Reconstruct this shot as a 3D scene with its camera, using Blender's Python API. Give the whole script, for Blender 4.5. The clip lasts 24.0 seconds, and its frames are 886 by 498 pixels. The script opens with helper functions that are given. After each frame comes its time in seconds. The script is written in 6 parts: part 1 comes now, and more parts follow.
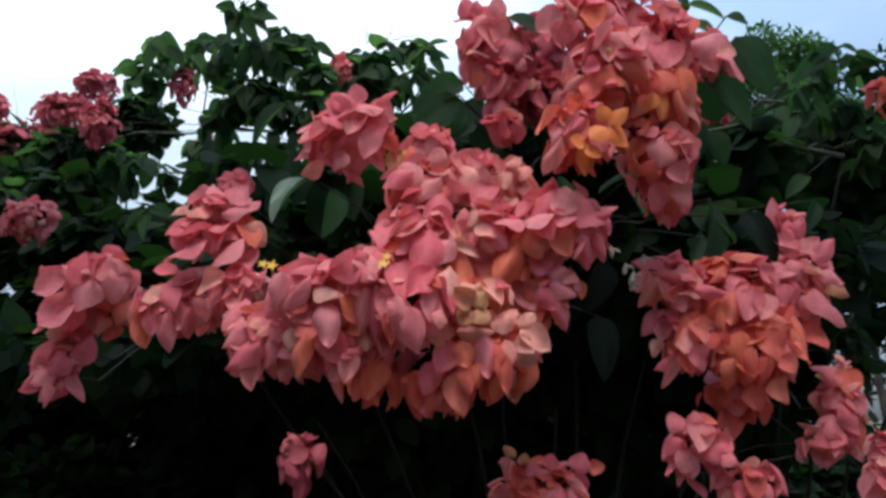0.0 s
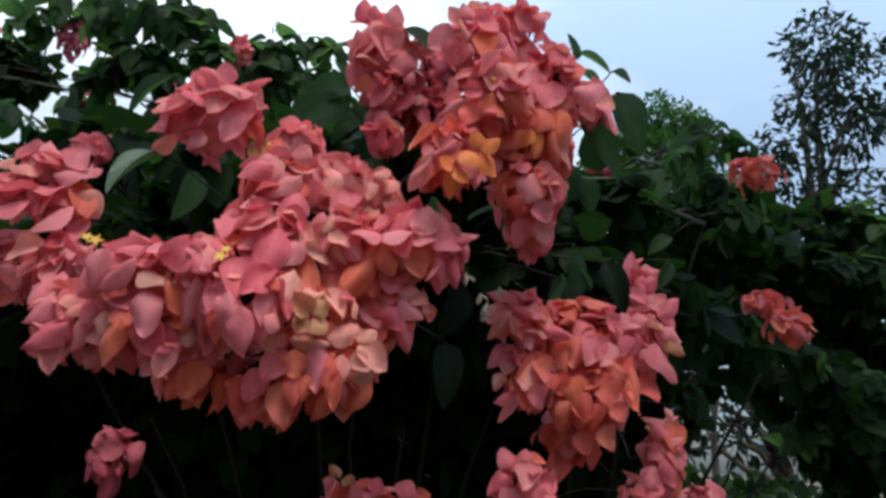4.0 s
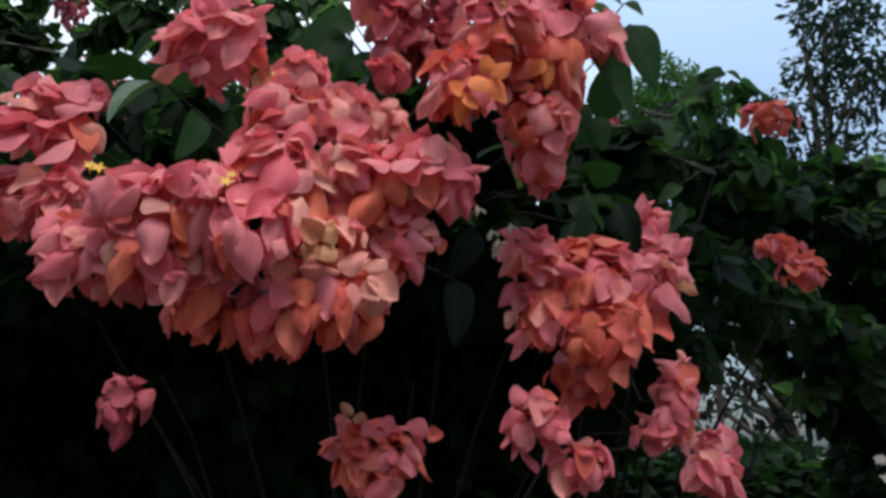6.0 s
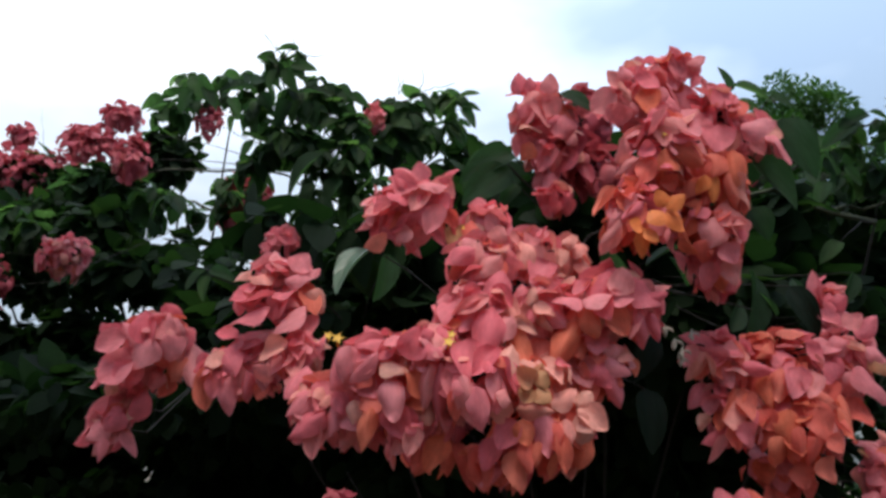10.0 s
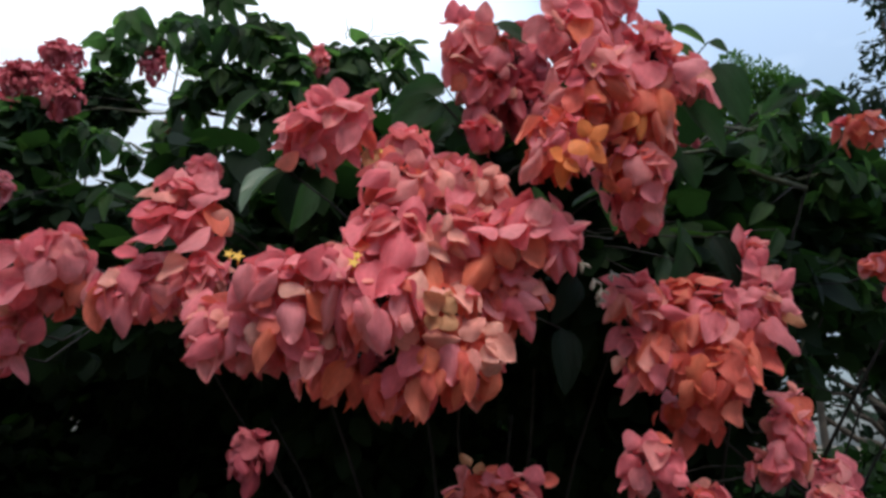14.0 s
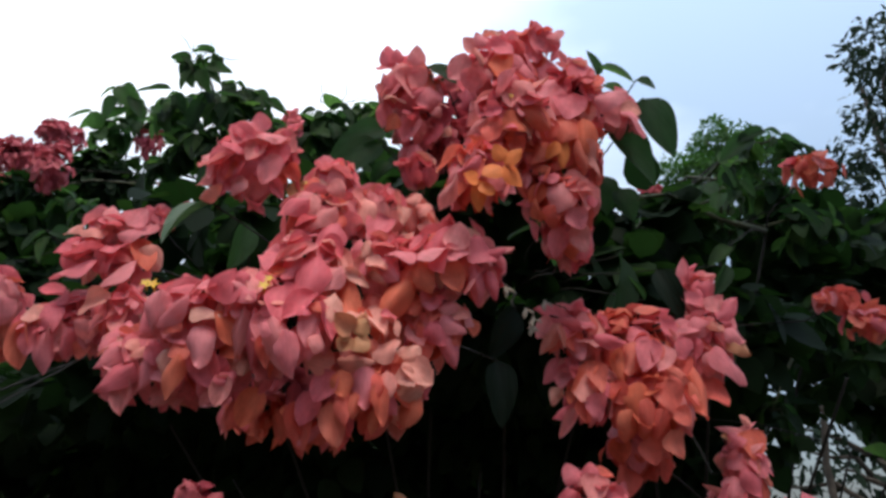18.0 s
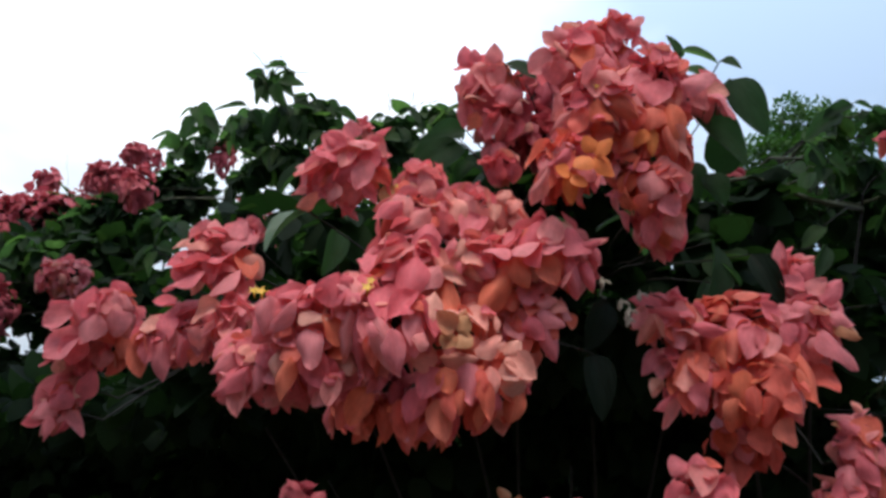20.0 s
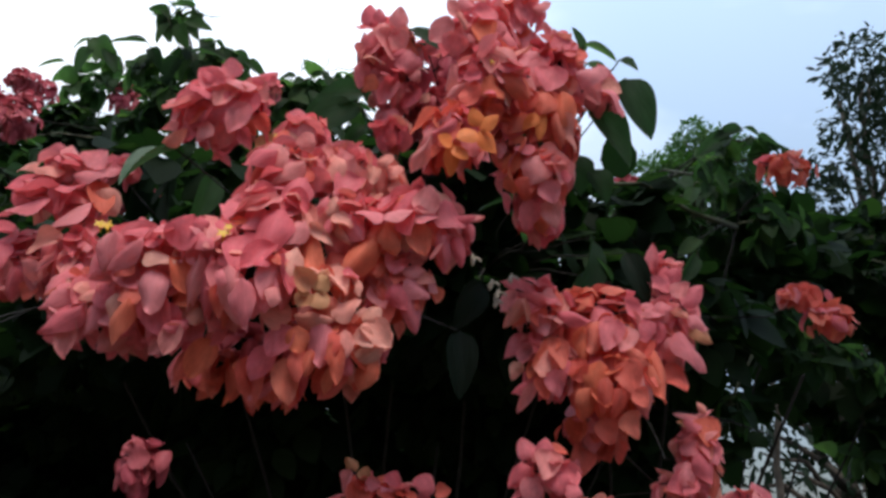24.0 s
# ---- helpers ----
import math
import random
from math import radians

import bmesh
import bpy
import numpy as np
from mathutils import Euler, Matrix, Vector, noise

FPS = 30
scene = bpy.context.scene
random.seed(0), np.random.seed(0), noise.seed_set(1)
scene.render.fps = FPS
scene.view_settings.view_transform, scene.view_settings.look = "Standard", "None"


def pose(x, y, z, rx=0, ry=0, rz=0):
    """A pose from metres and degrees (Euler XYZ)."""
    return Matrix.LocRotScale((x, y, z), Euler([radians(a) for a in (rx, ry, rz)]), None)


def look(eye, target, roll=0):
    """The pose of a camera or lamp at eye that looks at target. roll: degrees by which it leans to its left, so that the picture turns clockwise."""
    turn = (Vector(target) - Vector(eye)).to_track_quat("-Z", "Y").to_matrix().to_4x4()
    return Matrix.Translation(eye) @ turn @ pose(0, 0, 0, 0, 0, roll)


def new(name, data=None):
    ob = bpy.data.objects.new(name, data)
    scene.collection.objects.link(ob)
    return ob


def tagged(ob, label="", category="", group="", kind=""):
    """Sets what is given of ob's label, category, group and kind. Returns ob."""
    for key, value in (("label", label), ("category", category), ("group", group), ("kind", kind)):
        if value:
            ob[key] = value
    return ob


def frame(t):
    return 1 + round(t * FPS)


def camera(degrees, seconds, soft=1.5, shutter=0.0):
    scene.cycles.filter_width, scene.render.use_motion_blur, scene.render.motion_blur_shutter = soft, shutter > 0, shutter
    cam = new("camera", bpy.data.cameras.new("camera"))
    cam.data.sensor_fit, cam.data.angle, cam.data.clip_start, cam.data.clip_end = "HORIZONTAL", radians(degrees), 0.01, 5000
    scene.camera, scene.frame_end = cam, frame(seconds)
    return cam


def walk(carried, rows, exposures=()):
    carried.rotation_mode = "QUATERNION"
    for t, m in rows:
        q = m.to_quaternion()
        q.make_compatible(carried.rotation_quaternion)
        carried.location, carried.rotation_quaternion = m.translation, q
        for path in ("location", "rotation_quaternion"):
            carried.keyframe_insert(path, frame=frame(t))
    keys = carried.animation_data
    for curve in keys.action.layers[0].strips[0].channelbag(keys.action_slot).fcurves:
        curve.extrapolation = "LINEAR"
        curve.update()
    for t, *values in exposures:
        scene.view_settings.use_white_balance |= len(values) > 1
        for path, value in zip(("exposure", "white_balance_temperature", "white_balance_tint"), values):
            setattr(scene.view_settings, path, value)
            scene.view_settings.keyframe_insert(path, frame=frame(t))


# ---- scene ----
cam = camera(67.4, 24.0, soft=3.1)
PATH = [
    (0, (0.047, 0.003, 1.524), (0.023, 1.928, 2.067), -2.1),
    (0.5, (0.051, 0.001, 1.527), (0.058, 1.921, 2.086), -1.8),
    (1, (0.047, -0.006, 1.533), (0.038, 1.912, 2.102), -1.5),
    (1.5, (0.045, -0.008, 1.534), (0.032, 1.902, 2.127), -0.9),
    (2, (0.056, -0.009, 1.538), (0.09, 1.897, 2.144), -0.2),
    (2.5, (0.065, -0.001, 1.541), (0.174, 1.896, 2.167), 2.2),
    (3, (0.092, 0.002, 1.545), (0.296, 1.893, 2.164), 2.7),
    (3.5, (0.101, 0.018, 1.541), (0.387, 1.902, 2.147), 4.0),
    (5.5, (0.109, 0.064, 1.488), (0.426, 1.965, 2.025), 3.6),
    (6, (0.104, 0.071, 1.477), (0.398, 1.981, 1.991), 3.2),
    (6.5, (0.091, 0.07, 1.484), (0.338, 1.975, 2.039), 2.6),
    (7, (0.071, 0.046, 1.499), (0.259, 1.947, 2.092), 1.0),
    (7.5, (0.049, 0.034, 1.508), (0.174, 1.936, 2.114), 0.7),
    (8, (0.024, 0.008, 1.525), (0.054, 1.9, 2.173), 0.6),
    (8.5, (0.017, -0.012, 1.542), (0.011, 1.87, 2.217), -0.2),
    (9, (0.005, -0.039, 1.568), (-0.023, 1.849, 2.227), -0.4),
    (9.5, (-0.028, -0.051, 1.584), (-0.061, 1.843, 2.226), -0.5),
    (11.5, (-0.029, -0.033, 1.562), (-0.138, 1.864, 2.188), 0.3),
    (12, (-0.006, -0.027, 1.562), (-0.06, 1.877, 2.172), -0.3),
    (12.5, (0.009, -0.015, 1.546), (-0.005, 1.903, 2.112), 0.4),
    (13, (0.022, -0.003, 1.536), (0.048, 1.92, 2.087), 0.3),
    (13.5, (0.023, 0.012, 1.53), (0.064, 1.938, 2.066), 0.6),
    (14, (0.035, 0.013, 1.53), (0.121, 1.935, 2.077), 1.1),
    (14.5, (0.051, 0.022, 1.534), (0.203, 1.936, 2.094), 2.3),
    (15, (0.058, 0.017, 1.541), (0.221, 1.925, 2.117), 2.3),
    (15.5, (0.073, 0.019, 1.534), (0.231, 1.929, 2.106), 2.0),
    (16, (0.101, 0.033, 1.514), (0.25, 1.941, 2.094), 2.1),
    (16.5, (0.116, 0.033, 1.488), (0.225, 1.937, 2.091), 1.5),
    (17, (0.134, 0.043, 1.469), (0.218, 1.931, 2.125), 0.3),
    (17.5, (0.145, 0.036, 1.461), (0.198, 1.89, 2.209), 0.8),
    (18, (0.16, 0.028, 1.462), (0.231, 1.878, 2.219), -0.1),
    (18.5, (0.149, 0.037, 1.445), (0.176, 1.894, 2.187), -0.4),
    (19, (0.141, 0.021, 1.452), (0.105, 1.867, 2.221), -1.6),
    (19.5, (0.115, 0.017, 1.459), (-0.003, 1.859, 2.228), -0.9),
    (21.5, (0.122, 0.043, 1.432), (0.05, 1.913, 2.137), 0.9),
    (22, (0.146, 0.045, 1.444), (0.183, 1.909, 2.166), 1.1),
    (22.5, (0.171, 0.048, 1.438), (0.3, 1.913, 2.147), 1.7),
    (23, (0.178, 0.057, 1.43), (0.33, 1.923, 2.133), 2.4),
    (23.5, (0.173, 0.072, 1.441), (0.329, 1.936, 2.149), 2.9),
    (24, (0.173, 0.058, 1.44), (0.322, 1.918, 2.159), 2.9),
]
# stops, kelvin and tint: the picture starts cooler and settles
WHITE = ((0, 0.0, 6100, 6), (3.5, 0.0, 6300, 8), (7, 0.0, 6300, 8), (12, 0.0, 6500, 9), (19, 0.0, 6500, 9), (24, 0.0, 6500, 9))
walk(cam, [(t, look(eye, target, roll)) for t, eye, target, roll in PATH], WHITE)

# ---- world and sun ----
world = bpy.data.worlds.new("world")
scene.world = world
world.use_nodes = True
WN, WL = world.node_tree.nodes, world.node_tree.links
WN.clear()


def wmath(op, a, b):
    n = WN.new("ShaderNodeMath")
    n.operation = op
    for i, v in enumerate((a, b)):
        if isinstance(v, (int, float)):
            n.inputs[i].default_value = v
        else:
            WL.new(v, n.inputs[i])
    return n.outputs[0]


def wmix(fac, a, b):
    n = WN.new("ShaderNodeMix")
    n.data_type = "RGBA"
    for i, v in ((0, fac), (6, a), (7, b)):
        if isinstance(v, (int, float, tuple)):
            n.inputs[i].default_value = v
        else:
            WL.new(v, n.inputs[i])
    return n.outputs[2]


# an overcast evening sky: brighter towards the zenith and towards the sunset side, with soft grey-blue breaks
SUN_EL, SUN_ROT = radians(50), radians(174)
sky = WN.new("ShaderNodeTexSky")
sky.sky_type, sky.sun_disc = "NISHITA", False
sky.sun_elevation, sky.sun_rotation, sky.dust_density = SUN_EL, SUN_ROT, 2.0
way = WN.new("ShaderNodeTexCoord").outputs["Generated"]
split = WN.new("ShaderNodeSeparateXYZ")
WL.new(way, split.inputs[0])
height = wmath("MAXIMUM", split.outputs[2], 0.0)
flat = WN.new("ShaderNodeMapping")
flat.inputs["Scale"].default_value = (1.0, 1.0, 2.2)
WL.new(way, flat.inputs[0])
puffs = WN.new("ShaderNodeTexNoise")
puffs.inputs["Scale"].default_value, puffs.inputs["Detail"].default_value, puffs.inputs["Roughness"].default_value = 2.3, 4.0, 0.5
WL.new(flat.outputs[0], puffs.inputs["Vector"])
lean = WN.new("ShaderNodeVectorMath")
lean.operation = "DOT_PRODUCT"
lean.inputs[1].default_value = (-0.80, 0.60, 0.0)
WL.new(way, lean.inputs[0])
glow = WN.new("ShaderNodeMapRange")
glow.interpolation_type = "SMOOTHSTEP"
for i, v in ((1, 0.15), (2, 0.90), (3, 0.0), (4, 1.0)):
    glow.inputs[i].default_value = v
WL.new(lean.outputs["Value"], glow.inputs[0])
breaks = WN.new("ShaderNodeMapRange")
for i, v in ((1, 0.42), (2, 0.60), (3, 0.0), (4, 1.0)):
    breaks.inputs[i].default_value = v
WL.new(puffs.outputs["Fac"], breaks.inputs[0])
cloud = wmix(breaks.outputs[0], (0.35, 0.46, 0.62, 1), (0.57, 0.67, 0.80, 1))
cloud = wmix(glow.outputs[0], cloud, wmix(breaks.outputs[0], (0.66, 0.73, 0.81, 1), (0.98, 0.99, 1.0, 1)))
zenith = wmath("MULTIPLY_ADD", height, 2.45)
WN[-1].inputs[2].default_value = 0.14
bright = WN.new("ShaderNodeVectorMath")
bright.operation = "SCALE"
WL.new(cloud, bright.inputs[0])
WL.new(zenith, bright.inputs["Scale"])
haze = WN.new("ShaderNodeBackground")
haze.inputs["Strength"].default_value = 1.0
WL.new(bright.outputs[0], haze.inputs[0])
clear = WN.new("ShaderNodeBackground")
clear.inputs["Strength"].default_value = 0.05
WL.new(sky.outputs[0], clear.inputs[0])
both = WN.new("ShaderNodeAddShader")
WL.new(haze.outputs[0], both.inputs[0])
WL.new(clear.outputs[0], both.inputs[1])
out = WN.new("ShaderNodeOutputWorld")
WL.new(both.outputs[0], out.inputs[0])

sun = new("sun", bpy.data.lights.new("sun", "SUN"))
sun.data.energy, sun.data.angle, sun.data.color = 3.15, radians(22), (1.0, 0.89, 0.78)
sun.matrix_world = look((0.7, -1.9, 7.4), (0.2, 1.0, 1.8))

# ---- materials ----


def material(name):
    m = bpy.data.materials.new(name)
    m.use_nodes = True
    m.node_tree.nodes.clear()
    return m, m.node_tree.nodes, m.node_tree.links


def ramp(nodes, *stops):
    n = nodes.new("ShaderNodeValToRGB")
    e = n.color_ramp.elements
    while len(e) < len(stops):
        e.new(0.5)
    for el, (at, colour) in zip(e, stops):
        el.position, el.color = at, (*colour, 1)
    return n


def leafy(name, stops, through_tint, thin=0.3, rough=0.5, island=False, vein=0.4, gloss=0.4, mottle=0.25, stretch=9.0, velvet=0.0):
    """A thin living surface: colour by piece, blotches, fine lengthwise veins, some light passing through."""
    m, N, L = material(name)
    if island:
        geo = N.new("ShaderNodeNewGeometry")
        rnd = geo.outputs["Random Per Island"]
    else:
        rnd = N.new("ShaderNodeObjectInfo").outputs["Random"]
    tones = ramp(N, *stops)
    L.new(rnd, tones.inputs[0])
    co = N.new("ShaderNodeTexCoord").outputs["Object"]
    blot = N.new("ShaderNodeTexNoise")
    blot.inputs["Scale"].default_value, blot.inputs["Detail"].default_value = (9.0 if island else 3.0), 4.0
    L.new(co, blot.inputs["Vector"])
    shade = ramp(N, (0.3, (1 - mottle,) * 3), (0.7, (1.0, 1.0, 1.0)))
    L.new(blot.outputs["Fac"], shade.inputs[0])
    mix = N.new("ShaderNodeMix")
    mix.data_type, mix.blend_type = "RGBA", "MULTIPLY"
    mix.inputs[0].default_value = 1.0
    L.new(tones.outputs[0], mix.inputs[6])
    L.new(shade.outputs[0], mix.inputs[7])
    stretchy = N.new("ShaderNodeMapping")
    stretchy.inputs["Scale"].default_value = (stretch * (6 if island else 1), 1.6 * (6 if island else 1), stretch * (6 if island else 1))
    L.new(co, stretchy.inputs[0])
    fine = N.new("ShaderNodeTexNoise")
    fine.inputs["Scale"].default_value, fine.inputs["Detail"].default_value = 1.6, 3.0
    L.new(stretchy.outputs[0], fine.inputs["Vector"])
    lines = ramp(N, (0.34, (0.86, 0.76, 0.76)), (0.62, (1.0, 1.0, 1.0)))
    L.new(fine.outputs["Fac"], lines.inputs[0])
    streak = N.new("ShaderNodeMix")
    streak.data_type, streak.blend_type = "RGBA", "MULTIPLY"
    streak.inputs[0].default_value = 0.6
    L.new(mix.outputs[2], streak.inputs[6])
    L.new(lines.outputs[0], streak.inputs[7])
    col = streak.outputs[2]
    bump = N.new("ShaderNodeBump")
    bump.inputs["Strength"].default_value, bump.inputs["Distance"].default_value = vein, 0.004
    L.new(fine.outputs["Fac"], bump.inputs["Height"])
    p = N.new("ShaderNodeBsdfPrincipled")
    p.inputs["Roughness"].default_value, p.inputs["Specular IOR Level"].default_value = rough, gloss
    p.inputs["Sheen Weight"].default_value, p.inputs["Sheen Roughness"].default_value = velvet, 0.4
    p.inputs["Sheen Tint"].default_value = (1.0, 0.75, 0.72, 1)
    L.new(col, p.inputs["Base Color"])
    L.new(bump.outputs[0], p.inputs["Normal"])
    tr = N.new("ShaderNodeBsdfTranslucent")
    tint = N.new("ShaderNodeMix")
    tint.data_type, tint.blend_type = "RGBA", "MULTIPLY"
    tint.inputs[0].default_value = 1.0
    tint.inputs[7].default_value = (*through_tint, 1)
    L.new(col, tint.inputs[6])
    L.new(tint.outputs[2], tr.inputs["Color"])
    L.new(bump.outputs[0], tr.inputs["Normal"])
    mixed = N.new("ShaderNodeMixShader")
    mixed.inputs[0].default_value = thin
    L.new(p.outputs[0], mixed.inputs[1])
    L.new(tr.outputs[0], mixed.inputs[2])
    o = N.new("ShaderNodeOutputMaterial")
    L.new(mixed.outputs[0], o.inputs[0])
    return m


def bark(name, dark, light, rough=0.85, scale=30.0):
    m, N, L = material(name)
    co = N.new("ShaderNodeTexCoord").outputs["Object"]
    n1 = N.new("ShaderNodeTexNoise")
    n1.inputs["Scale"].default_value, n1.inputs["Detail"].default_value = scale, 6.0
    L.new(co, n1.inputs["Vector"])
    r = ramp(N, (0.35, dark), (0.7, light))
    L.new(n1.outputs["Fac"], r.inputs[0])
    b = N.new("ShaderNodeBump")
    b.inputs["Strength"].default_value, b.inputs["Distance"].default_value = 0.5, 0.01
    L.new(n1.outputs["Fac"], b.inputs["Height"])
    p = N.new("ShaderNodeBsdfPrincipled")
    p.inputs["Roughness"].default_value = rough
    L.new(r.outputs[0], p.inputs["Base Color"])
    L.new(b.outputs[0], p.inputs["Normal"])
    o = N.new("ShaderNodeOutputMaterial")
    L.new(p.outputs[0], o.inputs[0])
    return m


WARM = (1.0, 0.80, 0.77)
SEPAL = {
    "pink": leafy("sepal_pink", ((0.0, (0.90, 0.215, 0.265)), (0.3, (0.94, 0.275, 0.325)), (0.7, (0.96, 0.36, 0.40)), (1.0, (0.95, 0.38, 0.37))), WARM, 0.40, vein=0.24, gloss=0.09, velvet=0.03),
    # rose: true colour of the far clusters, painted shade on recessed near ones
    "rose": leafy("sepal_rose_and_shade", ((0.0, (0.48, 0.09, 0.13)), (0.5, (0.58, 0.13, 0.17)), (1.0, (0.66, 0.18, 0.21))), WARM, 0.30, vein=0.24, gloss=0.15, velvet=0.03),
    "orange": leafy("sepal_salmon", ((0.0, (0.88, 0.185, 0.15)), (0.4, (0.92, 0.235, 0.185)), (0.75, (0.91, 0.245, 0.145)), (1.0, (0.93, 0.29, 0.235))), WARM, 0.40, vein=0.24, gloss=0.09, velvet=0.03),
    "pale": leafy("sepal_pale", ((0.0, (0.91, 0.35, 0.31)), (0.5, (0.91, 0.40, 0.34)), (1.0, (0.90, 0.46, 0.38))), WARM, 0.30, vein=0.24, gloss=0.15, velvet=0.03),
    "green": leafy("sepal_olive", ((0.0, (0.72, 0.31, 0.19)), (1.0, (0.60, 0.33, 0.17))), WARM, 0.30, vein=0.24, gloss=0.15, velvet=0.03),
    "star": leafy("sepal_apricot", ((0.0, (0.86, 0.235, 0.07)), (1.0, (0.88, 0.29, 0.10))), WARM, 0.30, vein=0.24, gloss=0.15, velvet=0.03),
}
YELLOW = leafy("corolla_yellow", ((0.0, (0.75, 0.45, 0.03)), (1.0, (0.80, 0.52, 0.05))), (1, 0.9, 0.5), 0.2)
LEAF = leafy("leaf_green", ((0.0, (0.022, 0.045, 0.026)), (0.5, (0.032, 0.064, 0.033)), (0.8, (0.046, 0.088, 0.040)), (1.0, (0.068, 0.120, 0.048))), (2.4, 3.0, 1.4), 0.48, 0.6, vein=0.7, gloss=0.12, stretch=5.0)
LEAF_GREY = leafy("leaf_grey_green", ((0.0, (0.07, 0.13, 0.08)), (1.0, (0.10, 0.17, 0.11))), (1.0, 1.3, 0.7), 0.25, 0.35, vein=0.7, gloss=0.5, stretch=5.0)
# a shaded copy of the leaf green, for leaves under the panicles
LEAF_SHADED = leafy("leaf_shaded_green", ((0.0, (0.007, 0.015, 0.010)), (1.0, (0.011, 0.022, 0.014))), (1.0, 1.3, 0.7), 0.2, 0.6, vein=0.7, gloss=0.15, stretch=5.0)
# inner leaves: the thicket's deep shade is put into this near-black green
MASS = leafy("foliage_shaded_green", ((0.0, (0.007, 0.018, 0.008)), (0.6, (0.012, 0.028, 0.012)), (1.0, (0.022, 0.046, 0.017))), (1.9, 2.3, 1.0), 0.38, 0.65, island=True, gloss=0.1)
# backlit look put into the colour: leaf green cut down and shifted to blue
FAR_LEAF = leafy("tree_foliage_silhouette", ((0.0, (0.009, 0.022, 0.014)), (1.0, (0.018, 0.036, 0.022))), (1.2, 1.5, 0.8), 0.2, 0.6, island=True, gloss=0.1)
FINE_LEAF = leafy("fine_foliage", ((0.0, (0.030, 0.085, 0.022)), (1.0, (0.065, 0.150, 0.045))), (1.4, 1.7, 0.7), 0.3, 0.55, island=True, gloss=0.2)
DRY = bark("dried_flower", (0.26, 0.22, 0.17), (0.50, 0.45, 0.37), 0.8, 200)
STEM = bark("stem_green", (0.025, 0.036, 0.014), (0.06, 0.065, 0.026), 0.7, 60)
# bark far darker than its own brown: the hollow's shade is painted in
WOOD = bark("shrub_bark_shaded", (0.007, 0.006, 0.005), (0.017, 0.014, 0.011))
TRUNK = bark("tree_bark", (0.022, 0.018, 0.014), (0.065, 0.053, 0.042), scale=12)
EARTH = bark("earth", (0.06, 0.045, 0.03), (0.12, 0.095, 0.068), 0.95, 3.0)

# ---- builders ----
DOWN = Vector((0, 0, -1))


def blob(name, verts, faces, mat, parent=None, label="", at=(0, 0, 0)):
    """One mesh object from arrays, under a parent; at is its origin in the parent's space."""
    me = bpy.data.meshes.new(name)
    me.from_pydata(verts, [], faces)
    me.shade_smooth()
    me.materials.append(mat)
    ob = new(name, me)
    ob.parent = parent
    ob.location = at
    if label:
        tagged(ob, label)
    return ob


def tube(verts, faces, points, radii, sides=6):
    """Adds a tapered, closed tube along points."""
    first = len(verts)
    pts = [Vector(p) for p in points]
    side = Vector((0.31, 0.95, 0.1))
    for i, p in enumerate(pts):
        d = (pts[min(i + 1, len(pts) - 1)] - pts[max(i - 1, 0)]).normalized()
        u = d.cross(side)
        u = u.normalized() if u.length > 1e-4 else d.orthogonal().normalized()
        v = d.cross(u)
        for k in range(sides):
            a = 2 * math.pi * k / sides
            verts.append(tuple(p + (u * math.cos(a) + v * math.sin(a)) * radii[i]))
    for i in range(len(pts) - 1):
        for k in range(sides):
            a, b = first + i * sides + k, first + i * sides + (k + 1) % sides
            faces.append((a, b, b + sides, a + sides))
    faces.append(tuple(first + k for k in reversed(range(sides))))
    faces.append(tuple(first + (len(pts) - 1) * sides + k for k in range(sides)))


def bend(a, b, sag, rng, steps=5, wild=0.03):
    """A slightly crooked way from a to b that bows by sag."""
    a, b = Vector(a), Vector(b)
    pts = []
    for i in range(steps + 1):
        f = i / steps
        w = math.sin(math.pi * f)
        pts.append(a.lerp(b, f) + Vector((rng.uniform(-wild, wild), rng.uniform(-wild, wild), sag + rng.uniform(-wild, wild))) * w)
    return pts


def sheet(name, seed, width, cup, curl, wave, tip, across, along, fold=0.0, twist=0.0, blunt=False, ovate=False):
    """A leaf- or sepal-shaped sheet one unit long along +y, its face towards +z."""
    rng = random.Random(seed)
    ph1, ph2, skew = rng.uniform(0, 6), rng.uniform(0, 6), rng.uniform(-0.05, 0.05)
    verts, faces = [], []
    for j in range(along + 1):
        v = j / along
        w = width * max(0.0, math.sin(math.pi * min(1.0, v ** 0.80))) ** 0.75 * (1 - 0.22 * v)
        if blunt:
            w = width * max(0.0, math.sin(math.pi * v ** 0.88)) ** 0.58 * (1 - 0.10 * v)
        if ovate:
            w = width * max(0.0, math.sin(math.pi * min(1.0, v ** 0.72))) ** 0.66 * (1 - 0.12 * v)
        elif v > 0.8:
            w *= 1 - tip * (v - 0.8) / 0.2
        w = max(w, 0.022 if j == 0 else 0.004)
        for i in range(across + 1):
            u = 2 * i / across - 1
            x = u * w + skew * math.sin(math.pi * v)
            z = cup * (u * u - 0.3) * w * 1.3 + fold * abs(u) * w - curl * v * v + 0.25 * curl * v
            z += wave * abs(u) * math.sin(7 * v + ph1 + (1.7 if u > 0 else 0)) + 0.4 * wave * math.sin(4 * v + ph2 + 2 * u)
            z += twist * u * w * (v - 0.3)
            verts.append((x, v, z))
    n = across + 1
    for j in range(along):
        for i in range(across):
            a = j * n + i
            faces.append((a, a + 1, a + 1 + n, a + n))
    me = bpy.data.meshes.new(name)
    me.from_pydata(verts, [], faces)
    me.shade_smooth()
    return me


